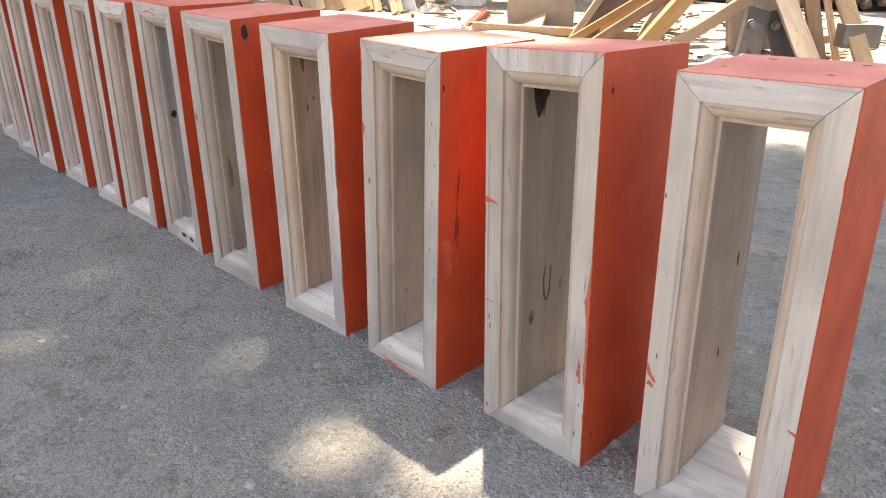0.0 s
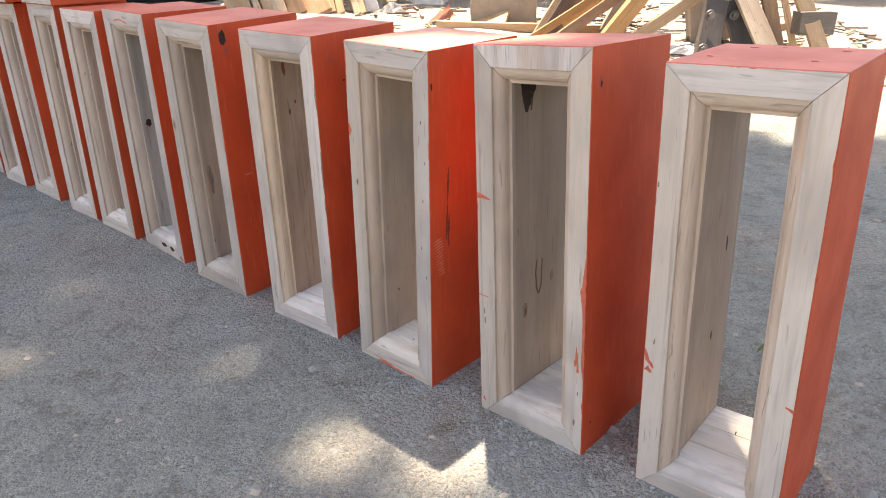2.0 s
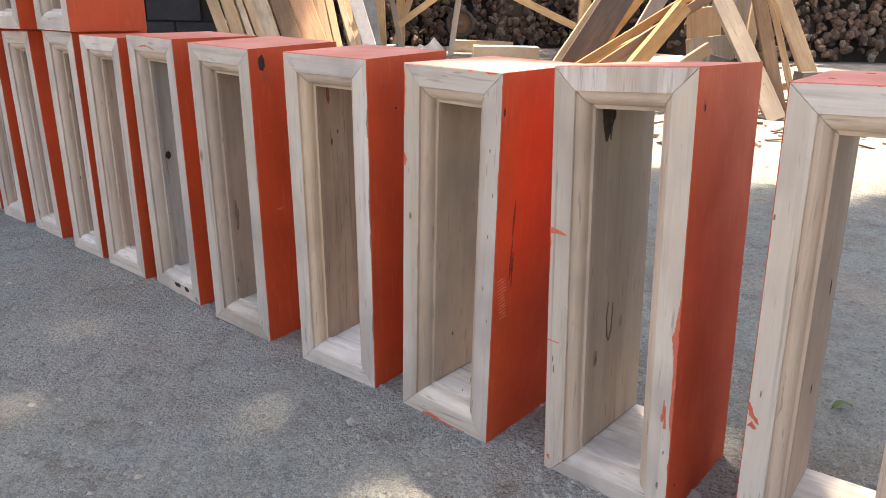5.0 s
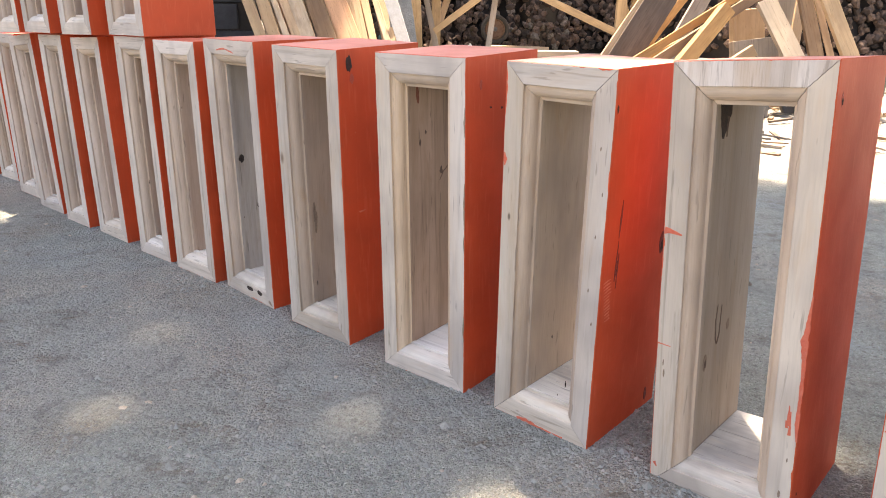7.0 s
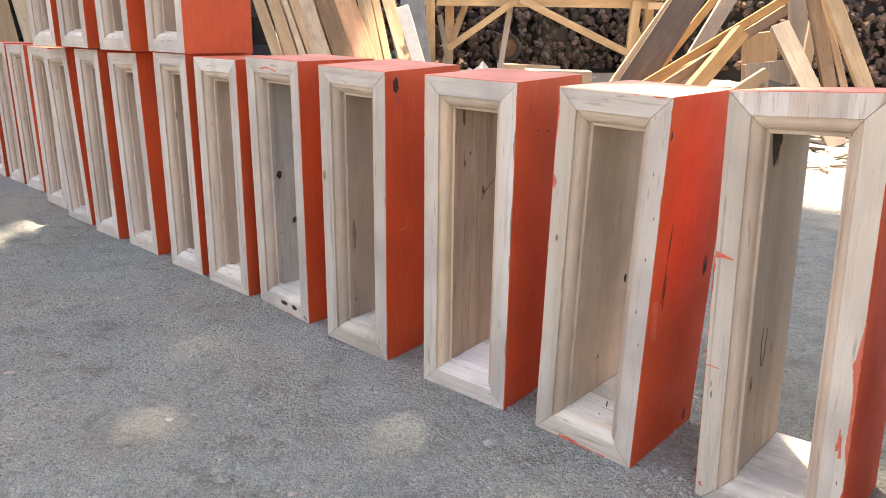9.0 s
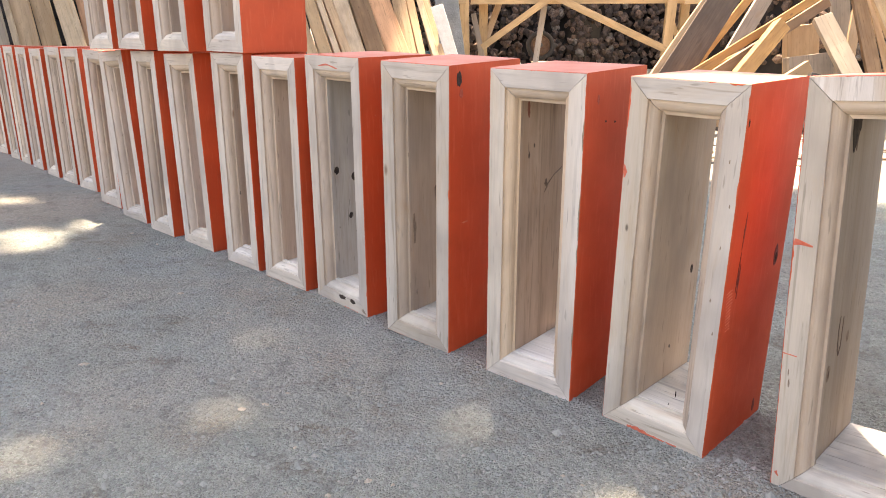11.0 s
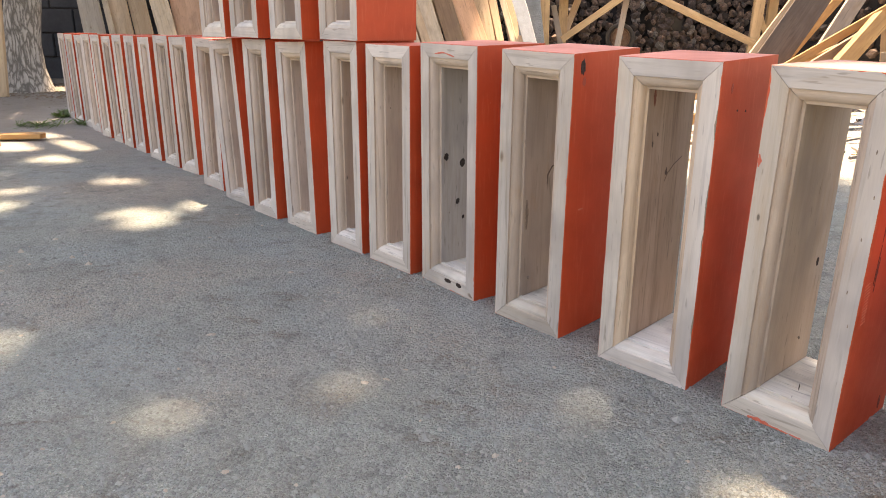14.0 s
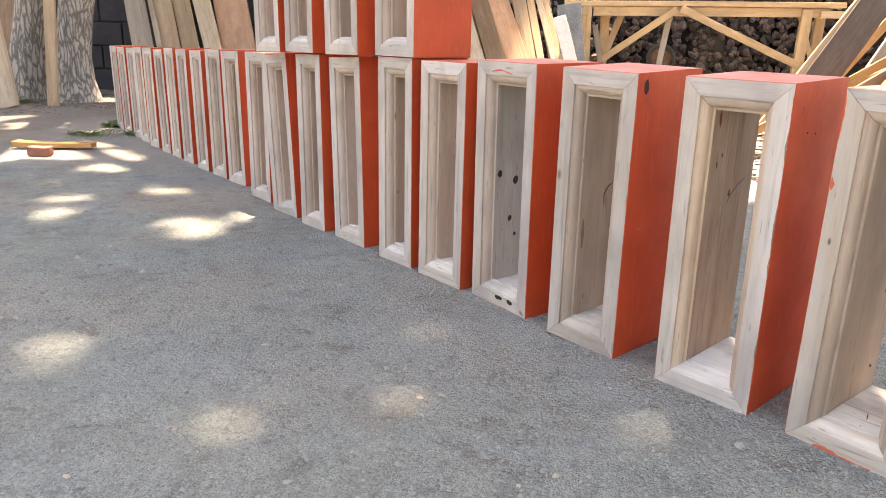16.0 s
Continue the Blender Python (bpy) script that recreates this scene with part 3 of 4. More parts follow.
for k, (x, z0, z1) in enumerate(((0.107, 0.232, 0.196), (0.110, 0.222, 0.180), (0.104, 0.205, 0.192))):
    tongue(f1, "paint_smear", [((x, 0, z0), 0.0006), ((x + 0.001, 0, z1), 0.0022)], FRONT, "thin drag of red paint", thin_paint, 22 + k, 0.5)
tongue(f1, "paint_smear", [((-0.1215, 0, 0.488), 0.0065), ((-0.108, 0, 0.487), 0.0035), ((-0.090, 0, 0.483), 0.0008)], FRONT, "wedge-shaped smear of red paint", thin_paint, 26, 0.25)
tongue(f1, "paint_smear", [((-0.122, 0, 0.281), 0.0009), ((-0.098, 0, 0.279), 0.0006)], FRONT, "thin line of red paint", thin_paint, 27)
tongue(f1, "paint_smear", [((-0.116, 0, 0.045), 0.004), ((-0.111, 0, 0.036), 0.001)], FRONT, "smear of red paint", thin_paint, 28, 0.6)
for x, z, rx, rz in ((-0.108, 0.225, 0.003, 0.012), (-0.110, 0.246, 0.002, 0.010), (0.105, 0.07, 0.004, 0.010), (0.112, 0.135, 0.002, 0.006)):
    blot(f1, "small_knot", (x, 0, z), FRONT, rx * 0.55, rz * 0.7, "small brown knot", ring_mat, seed=int(z * 900))
# third frame: cracked and scuffed paint, knots in its side
for k, (y0, z0, y1, z1) in enumerate(((0.057, 0.502, 0.052, 0.430), (0.053, 0.425, 0.049, 0.345), (0.058, 0.400, 0.056, 0.330))):
    tongue(f2, "paint_crack", [((SIDE2, y0, z0), 0.0008), ((SIDE2, (y0 + y1) / 2, (z0 + z1) / 2), 0.0025), ((SIDE2, y1, z1), 0.0008)], SIDE, "dark crack in the red paint", dark_red, 30 + k, 0.6)
for k in range(13):
    tongue(f2, "paint_scuff", [((SIDE2, 0.010 + 0.0012 * k, 0.350 - 0.0066 * k), 0.0006), ((SIDE2, 0.024 + 0.0016 * k, 0.353 - 0.0066 * k), 0.0014), ((SIDE2, 0.036 + 0.0014 * (k % 5), 0.354 - 0.0066 * k), 0.0005)], SIDE, "scuff in the red paint", scuffed, 40 + k, 0.6)
blot(f2, "knot", (SIDE2, 0.236, 0.378), SIDE, 0.012, 0.024, "dark knot under the paint", dark_red, seed=6)
blot(f2, "knot_core", (SIDE2, 0.236, 0.372), SIDE, 0.006, 0.013, "dark open knot", seed=7, proud=0.0014)
blot(f2, "knot", (SIDE2, 0.236, 0.030), SIDE, 0.008, 0.018, "dark knot under the paint", dark_red, seed=8)
blot(f2, "screw_hole", (SIDE2, 0.008, 0.670), SIDE, 0.003, 0.008, "dark screw hole", seed=9)
blot(f2, "knot_hole", (IN2, 0.240, 0.303), SIDE, 0.006, 0.011, "dark knot at the board's edge", seed=10)
tongue(f2, "paint_smear", [((-0.114, 0, 0.566), 0.001), ((-0.111, 0, 0.552), 0.0035), ((-0.113, 0, 0.540), 0.001)], FRONT, "smear of red paint", thin_paint, 60, 0.5)
tongue(f2, "paint_smear", [((-0.055, 0, 0.004), 0.002), ((-0.030, 0, 0.005), 0.005), ((-0.008, 0, 0.003), 0.002), ((0.06, 0, 0.002), 0.002)], FRONT, "smear of red paint", thin_paint, 61, 0.6)
for x, z in ((0.095, 0.60), (0.098, 0.44), (0.104, 0.27), (0.092, 0.335), (0.105, 0.52)):
    blot(f2, "small_knot", (x, 0, z), FRONT, 0.0012, 0.004, "small dark knot", ring_mat, seed=int(z * 800))
# fourth frame: reddish stains and a forked crack inside, worn corner edge
for y, z, rx, rz in ((0.073, 0.646, 0.006, 0.020), (0.080, 0.540, 0.0035, 0.008), (0.100, 0.560, 0.003, 0.006), (0.155, 0.462, 0.006, 0.010)):
    blot(f3, "knot", (IN3, y, z), SIDE, rx, rz, "reddish-brown knot", plain("reddish knot", (0.30, 0.10, 0.055), (0.19, 0.07, 0.045), 80, 0.8) if z == 0.646 else stain_mat, seed=int(z * 700), rag=(0.55, 1.25))
tongue(f3, "grain_crack", [((IN3, 0.150, 0.440), 0.0005), ((IN3, 0.163, 0.458), 0.0012), ((IN3, 0.190, 0.476), 0.0009), ((IN3, 0.225, 0.490), 0.0008)], SIDE, "forked brown crack", stain_mat, 70)
for y, z in ((0.087, 0.635), (0.128, 0.630)):
    blot(f3, "nail_hole", (SIDE3, y, z), SIDE, 0.004, 0.003, "dark nail hole", seed=int(y * 1e3))
blot(f3, "screw_hole", (SIDE3, 0.051, 0.685), SIDE, 0.005, 0.011, "dented screw hole", filled, seed=73)
for z, h in ((0.614, 0.03), (0.44, 0.05), (0.36, 0.02), (0.16, 0.03)):
    tongue(f3, "worn_edge", [((0.1195, 0, z + h), 0.0004), ((0.1180, 0, z), 0.0015), ((0.1195, 0, z - h), 0.0004)], FRONT, "brown gouge along the edge", ring_mat, int(z * 500), 0.6)
# fifth frame: open knot in its side, curved crack inside
blot(f4, "knot_hole", (SIDE4, 0.036, 0.707), SIDE, 0.010, 0.020, "dark open knot", seed=3)
blot(f4, "knot", (SIDE4, 0.043, 0.674), SIDE, 0.008, 0.012, "dull knot under the paint", filled, seed=4)
blot(f4, "paint_scuff", (SIDE4, 0.060, 0.350), SIDE, 0.013, 0.003, "scuff in the red paint", scuffed, seed=5, rag=(0.4, 1.3))
tongue(f4, "grain_crack", [((IN4, 0.178, 0.424), 0.0012), ((IN4, 0.158, 0.416), 0.0022), ((IN4, 0.142, 0.395), 0.0025), ((IN4, 0.141, 0.370), 0.0012)], SIDE, "curved dark crack", stain_mat, 75)
tongue(f4, "knot", [((IN4, 0.056, 0.340), 0.002), ((IN4, 0.060, 0.300), 0.006), ((IN4, 0.058, 0.255), 0.002)], SIDE, "long brown knot", ring_mat, 76)
# sixth frame: black knot holes
for y, z, r in ((0.056, 0.403, 0.009), (0.121, 0.378, 0.011), (0.102, 0.255, 0.008), (0.125, 0.20, 0.006)):
    blot(f5, "knot_hole", (IN5, y, z), SIDE, r, r * 1.25, "black knot hole", seed=int(z * 1e3))
for x, rx in ((0.004, 0.020), (0.058, 0.014)):
    blot(f5, "knot_hole", (x, 0.0, 0.030), FRONT, rx, 0.0075, "black knot hole", seed=int(rx * 1e4))
tongue(f5, "paint_smear", [((-0.06, 0, 0.716), 0.001), ((-0.02, 0, 0.722), 0.0025), ((0.03, 0, 0.712), 0.0012)], FRONT, "smear of red paint", thin_paint, 80, 0.6)

# nail and screw marks on the painted sides, some small knots on the bare faces
mark_rng = random.Random(21)
for ob in [o for o in scene.objects if o.name.startswith("wooden_frame")]:
    wide, tall = ob.children[3].dimensions.x, ob.children[0].dimensions.z
    for z in (0.07, 0.5 * tall, tall - 0.07):
        if mark_rng.random() < 0.75:
            blot(ob, "nail_hole", (wide / 2, mark_rng.uniform(0.03, 0.2), z + mark_rng.uniform(-0.03, 0.03)), (1, 0, 0), mark_rng.uniform(0.002, 0.004), mark_rng.uniform(0.003, 0.009), "dark nail hole", seed=int(z * 900))
    for side in (-1, 1):
        if mark_rng.random() < 0.4:
            blot(ob, "small_knot", (side * (wide / 2 - mark_rng.uniform(0.01, 0.03)), 0.0, mark_rng.uniform(0.1, 0.6)), (0, -1, 0), mark_rng.uniform(0.0012, 0.0025), mark_rng.uniform(0.003, 0.008), "dark knot", stain_mat, seed=side + 5)

# ---- tree, whose crown shades the yard ----


def tube(name, path, radii, mat, sides=14, rough=0.0, flare=None):
    verts, faces = [], []
    for k, (p, r) in enumerate(zip(path, radii)):
        p = Vector(p)
        for s in range(sides):
            a = s / sides * math.tau
            rr = r * (1 + rough * noise.noise((math.cos(a) * 2, math.sin(a) * 2, p.z * 1.5)) + (flare * math.cos(5 * a) if flare and k < 3 else 0) / (k + 1))
            verts.append(p + Vector((math.cos(a) * rr, math.sin(a) * rr, 0)))
    for k in range(len(path) - 1):
        for s in range(sides):
            faces.append((k * sides + s, k * sides + (s + 1) % sides, (k + 1) * sides + (s + 1) % sides, (k + 1) * sides + s))
    faces.append(tuple((len(path) - 1) * sides + s for s in range(sides)))
    return mesh(name, verts, faces, [mat], smooth=True)


# openings of the crown: the sunny spots that they leave on the ground (x, y, radius)
SPOTS = (*((p.x, p.y, 0.035) for p in (ROW @ Vector(q) for q in ((0.66, 0.21, 0.03), (0.31, 0.24, 0.03), (-0.06, 0.20, 0.03), (-0.40, 0.20, 0.03)))),
         (0.03, -0.18, 0.11), (0.19, -0.23, 0.07), (-0.20, -0.21, 0.035), (-0.45, 0.11, 0.022), (-0.97, 0.13, 0.008), (-1.37, -0.07, 0.0), (-1.06, 0.53, 0.0),
         (-0.69, 0.29, 0.0), (-2.02, 0.22, 0.035), (-2.25, 1.42, 0.12), (-2.08, 1.66, 0.08), (-2.95, 1.45, 0.08),
         (-2.72, 2.05, 0.07), (-3.3, 2.5, 0.08), (-3.85, 2.98, 0.25), (-4.5, 2.9, 0.25), (-4.05, 3.35, 0.12), (-5.17, 4.15, 0.26), (-5.8, 4.3, 0.26),
         (-4.3, 4.0, 0.10), (-5.3, 3.5, 0.16), (-4.15, 2.75, 0.20), (-3.45, 2.55, 0.10), (-4.75, 3.75, 0.16), (-3.1, 1.75, 0.07))


def leaf_cloud(rng, count):
    """Leaves between 8.6 and 10.4 m up, thick over the row and thinning out towards the sunny back of the yard."""
    gx = rng.uniform(-9, 7.5, count)
    gy = rng.uniform(-4.6, 10.5, count)
    gz = rng.uniform(8.6, 10.4, count)
    limit = 2.25 + np.maximum(0, -gx) * 0.68 + 0.35 * np.sin(gx * 2.3) + rng.uniform(-0.25, 0.25, count)
    keep = (gy < limit) & (gy > -0.9 - 3.4 * np.clip((gx + 0.2) / 1.6, 0, 1) - 0.3 * np.sin(gx * 2.9) - rng.uniform(0, 0.4, count))
    far = 6.0 + 0.8 * (gx > -0.9) - 0.5 * np.sin(gx * 1.7) - 1.4 * (gx < -3)
    keep |= (gy > far) & (np.sin(gx * 3.1 + 2 * np.sin(gy * 2.7)) * np.sin(gy * 3.7 + gx) < 0.45)
    for sx, sy, r in SPOTS:
        way = np.arctan2(gy - sy, gx - sx)
        wob = r * (1 + 0.25 * np.sin(3 * way + sx * 9) + 0.35 * np.sin(2 * way + sy * 7) + 0.2 * np.sin(5 * way + sx * 4))
        keep &= (gx - sx) ** 2 * 0.8 + (gy - sy) ** 2 * 1.3 > (wob + 0.055) ** 2
    gx, gy, gz = gx[keep], gy[keep], gz[keep]
    n = len(gx)
    centre = np.stack([gx - DRIFT.x * gz, gy - DRIFT.y * gz, gz], 1)
    a, b = rng.uniform(0, math.tau, n), rng.uniform(-0.5, 0.5, n)
    u = np.stack([np.cos(a) * np.cos(b), np.sin(a) * np.cos(b), np.sin(b)], 1)
    v = np.stack([-np.sin(a), np.cos(a), rng.uniform(-0.4, 0.4, n)], 1)
    size = rng.uniform(0.07, 0.12, n)[:, None]
    tip, root = centre + u * size, centre - u * size
    sag = np.array([0, 0, -0.02])
    verts = np.stack([root, centre + v * size * 0.5 + sag, tip, centre - v * size * 0.5 + sag], 1).reshape(-1, 3)
    faces = np.arange(4 * n).reshape(-1, 4)
    me = bpy.data.meshes.new("crown")
    me.from_pydata(verts.tolist(), [], faces.tolist())
    me.materials.append(leaf)
    return me


def build_trees():
    rng = np.random.default_rng(7)
    tree = new("tree")
    tagged(tree, "grey-barked shade tree with furrowed trunk and spreading crown", "tree")
    trunk = [(-6.20, 6.12, -0.05), (-6.20, 6.12, 0.06), (-6.21, 6.12, 0.25), (-6.2, 6.12, 0.5), (-6.12, 6.12, 0.9), (-5.98, 6.12, 1.4), (-5.8, 6.1, 2.2), (-5.5, 6.0, 3.4), (-5.1, 5.8, 5.0)]
    part("trunk", tube("trunk", trunk, (0.30, 0.25, 0.20, 0.175, 0.175, 0.18, 0.17, 0.15, 0.13), bark, 22, 0.16, 0.12), tree)
    for end in ((-1.5, 6.6, 9.2), (1.5, 5.0, 9.4), (-3.5, 4.5, 9.1), (-6.5, 5.0, 9.3), (0.0, 4.0, 9.4)):
        a, b = Vector((-5.1, 5.8, 4.9)), Vector(end)
        mid = (a + b) / 2 + Vector((0, 0, 0.7))
        part("limb", tube("limb", (a, (a + mid) / 2 + Vector((0, 0, 0.2)), mid, (mid + b) / 2, b), (0.10, 0.08, 0.06, 0.04, 0.02), bark, 8), tree)
    part("crown", leaf_cloud(rng, 187000), tree, "dense green leaves")
    other = new("tree")
    tagged(other, "grey furrowed tree trunk with a slanting stem", "tree")
    stem = [(-6.92, 6.2, -0.05), (-6.90, 6.2, 0.05), (-6.88, 6.2, 0.2), (-6.82, 6.2, 0.5), (-6.74, 6.22, 0.9), (-6.62, 6.25, 1.4), (-6.5, 6.3, 2.2), (-6.4, 6.4, 3.6)]
    part("trunk", tube("trunk", stem, (0.32, 0.27, 0.22, 0.19, 0.175, 0.17, 0.15, 0.12), bark, 22, 0.16, 0.12), other)


build_trees()

# ---- the wood pile and clutter behind the row ----
PILE, STACK = "timber in the pile", "boards leaning on the wall"
plank('timber_beam', (1.90, 5.65, 1.43), (1.13, 5.13, 0.32), 0.254, 0.102, dark, 'dark weathered squared beam leaning in the wood pile', PILE, 'beam')
plank('timber_plank', (2.15, 5.79, 1.32), (1.33, 5.34, 0.35), 0.071, 0.028, orange, 'orange-brown sawn plank leaning in the wood pile', PILE, 'plank')
plank('timber_board', (2.28, 5.89, 1.33), (1.65, 5.44, 0.35), 0.133, 0.053, grey, 'grey weathered board leaning in the wood pile', PILE, 'plank')
plank('timber_plank', (2.44, 5.22, 1.14), (1.17, 4.76, 0.42), 0.066, 0.026, orange, 'orange-brown sawn plank leaning in the wood pile', PILE, 'plank')
plank('timber_offcut', (1.96, 4.90, 0.85), (1.52, 4.57, 0.41), 0.120, 0.085, orange, 'thick orange-brown offcut lying across the wood pile', PILE, 'plank')
plank('timber_plank', (2.47, 5.30, 1.04), (1.83, 4.94, 0.69), 0.082, 0.033, brown, 'brown sawn plank standing in the wood pile', PILE, 'plank')
plank('timber_board', (2.32, 5.40, 0.85), (2.36, 5.40, 0.52), 0.271, 0.109, tan, 'tan sawn plank in the wood pile', PILE, 'plank')
plank('timber_plank', (2.26, 4.90, 0.91), (2.47, 4.54, 0.36), 0.145, 0.058, grey, 'grey weathered board leaning in the wood pile', PILE, 'plank')
plank('timber_post', (2.76, 5.85, 1.34), (2.83, 5.62, 0.44), 0.155, 0.062, grey, 'grey weathered board leaning in the wood pile', PILE, 'post')
plank('timber_plank', (2.95, 5.76, 1.42), (2.75, 5.36, 0.36), 0.086, 0.034, tan, 'tan sawn plank in the wood pile', PILE, 'plank')
plank('timber_plank', (2.52, 5.09, 1.32), (2.68, 4.64, 0.30), 0.108, 0.043, brown, 'brown sawn plank standing in the wood pile', PILE, 'plank')
plank('timber_plank', (2.63, 5.19, 1.33), (2.85, 4.74, 0.29), 0.055, 0.022, tan, 'tan sawn plank in the wood pile', PILE, 'plank')
plank('timber_plank', (2.58, 4.99, 1.32), (2.94, 4.54, 0.30), 0.121, 0.048, tan, 'tan sawn plank in the wood pile', PILE, 'plank')
# added piece: stands in for the narrow tan face of the dark beam
plank('timber_plank', (1.79, 5.60, 1.42), (1.00, 5.09, 0.35), 0.095, 0.038, tan, 'tan sawn plank in the wood pile', PILE, 'plank')
plank('timber_board', (2.28, 5.10, 0.61), (2.30, 5.08, 0.44), 0.359, 0.144, grey, 'grey weathered board leaning in the wood pile', PILE, 'plank')
plank('timber_plank', (2.22, 4.90, 0.53), (1.56, 4.67, 0.15), 0.097, 0.039, tan, 'tan sawn plank in the wood pile', PILE, 'plank')
plank('timber_plank', (1.06, 4.98, 0.27), (1.80, 5.22, 0.60), 0.088, 0.035, orange, 'orange-brown sawn plank leaning in the wood pile', PILE, 'plank')
plank('timber_plank', (0.00, 5.40, 0.215), (1.70, 5.40, 0.165), 0.073, 0.10, tan, 'tan sawn plank in the wood pile', PILE, 'plank')
plank('timber_post', (2.23, 4.70, 0.46), (2.13, 4.50, 0.05), 0.178, 0.071, post_wood, 'weathered grey bolted post beside the wood pile', PILE, 'post')
plank('timber_post', (2.37, 4.75, 0.45), (2.49, 4.64, 0.08), 0.160, 0.064, post_wood, 'weathered grey bolted post beside the wood pile', PILE, 'post')
plank('timber_plank', (2.45, 4.80, 0.31), (2.69, 4.80, 0.32), 0.095, 0.038, weathered, 'weathered grey timber post in the wood pile', PILE, 'plank')
plank('timber_plank', (2.54, 4.80, 0.18), (2.99, 4.90, 0.25), 0.057, 0.023, tan, 'tan sawn plank in the wood pile', PILE, 'plank')
plank('timber_block', (2.85, 4.60, 0.29), (3.13, 4.60, 0.29), 0.175, 0.16, weathered, 'cracked grey timber block behind the row', PILE, 'block')
plank('concrete_block', (0.32, 5.70, 0.32), (0.92, 5.70, 0.32), 0.300, 0.22, concrete, 'rough tan concrete block lying behind the row', category='block')
plank('timber_board', (-2.70, 7.26, 1.56), (-2.03, 6.30, 0.21), 0.115, 0.025, tan, 'tan sawn board leaning in the stack', STACK, 'plank')
plank('timber_board', (-2.53, 7.26, 1.57), (-1.91, 6.30, 0.22), 0.128, 0.025, tan, 'tan sawn board leaning in the stack', STACK, 'plank')
plank('timber_board', (-2.43, 7.26, 1.57), (-1.78, 6.30, 0.22), 0.064, 0.025, pale, 'pale sawn board leaning in the stack', STACK, 'plank')
plank('timber_board', (-2.32, 7.26, 1.57), (-1.67, 6.30, 0.22), 0.089, 0.025, tan, 'tan sawn board leaning in the stack', STACK, 'plank')
plank('timber_board', (-2.18, 7.26, 1.58), (-1.57, 6.30, 0.23), 0.153, 0.025, pale, 'pale sawn board leaning in the stack', STACK, 'plank')
plank('timber_board', (-1.97, 7.26, 1.58), (-1.39, 6.30, 0.23), 0.192, 0.025, brown, 'dark brown board leaning in the stack', STACK, 'plank')
plank('timber_board', (-1.79, 7.26, 1.59), (-1.17, 6.30, 0.24), 0.255, 0.025, salmon, 'wide salmon-brown board leaning in the stack', STACK, 'plank')
plank('timber_board', (-1.46, 7.26, 1.59), (-1.08, 6.30, 0.24), 0.140, 0.025, tan, 'tan sawn board leaning in the stack', STACK, 'plank')
plank('timber_board', (-1.34, 7.26, 1.60), (-0.96, 6.30, 0.24), 0.077, 0.025, tan, 'tan sawn board leaning in the stack', STACK, 'plank')
plank('timber_board', (-1.29, 7.26, 1.60), (-0.80, 6.30, 0.25), 0.064, 0.025, pale, 'pale sawn board leaning in the stack', STACK, 'plank')
plank('timber_board', (-1.22, 7.26, 1.60), (-0.74, 6.30, 0.25), 0.064, 0.025, tan, 'tan sawn board leaning in the stack', STACK, 'plank')
plank('plastic_sheet', (-0.81, 6.72, 1.15), (-0.68, 6.44, 0.29), 0.249, 0.006, plastic, 'crumpled grey plastic sheet beside the bench', '', 'sheet')
plank('timber_board', (-6.29, 7.47, 1.60), (-5.65, 6.69, 0.24), 0.278, 0.030, grey, 'wide grey-brown board leaning on the block wall', STACK, 'plank')
plank('timber_board', (-6.09, 7.47, 1.60), (-5.44, 6.69, 0.25), 0.066, 0.030, pale, 'pale board leaning on the block wall', STACK, 'plank')
plank('timber_board', (-5.91, 7.47, 1.60), (-5.29, 6.69, 0.25), 0.238, 0.030, tan, 'wide tan board leaning on the block wall', STACK, 'plank')
plank('timber_board', (-5.67, 7.47, 1.60), (-5.03, 6.69, 0.26), 0.225, 0.030, tan, 'wide tan board leaning on the block wall', STACK, 'plank')
plank('timber_board', (-5.43, 7.47, 1.61), (-4.75, 6.69, 0.27), 0.225, 0.030, pale, 'pale board leaning on the block wall', STACK, 'plank')
plank('timber_board', (-5.02, 7.47, 1.61), (-4.45, 6.69, 0.28), 0.437, 0.030, salmon, 'wide sunlit orange-tan board leaning on the wall', STACK, 'plank')
plank('timber_post', (-5.98, 5.70, 2.09), (-6.03, 5.50, 0.02), 0.118, 0.04, tan, 'upright tan post in front of the tree trunks', '', 'post')
plank('timber_board', (-6.64, 5.40, 1.42), (-6.32, 5.20, 0.00), 0.257, 0.04, pale, 'pale wide board leaning beside the trees', '', 'plank')
plank('timber_board', (-7.53, 7.20, 2.32), (-7.54, 6.60, -0.14), 0.294, 0.04, brown, 'brown board standing behind the trees', '', 'plank')

# thinner boards between the wide ones of the leaning stack
stack_rng = random.Random(5)
for k in range(17):
    x = -2.72 + 1.55 * k / 16 + stack_rng.uniform(-0.03, 0.03)
    tone, word = stack_rng.choice(((tan, "tan"), (pale, "pale"), (brown, "brown"), (grey, "grey"), (salmon, "reddish"), (pale, "pale")))
    plank("timber_board", (x, 7.33 + stack_rng.uniform(-0.03, 0.05), 1.6 + stack_rng.uniform(-0.1, 0.1)), (x + 0.60 - 0.012 * k + stack_rng.uniform(-0.04, 0.04), 6.42, 0.2), stack_rng.uniform(0.045, 0.10), 0.022, tone, "narrow " + word + " board leaning in the stack", STACK, "plank")

# ---- work bench ----


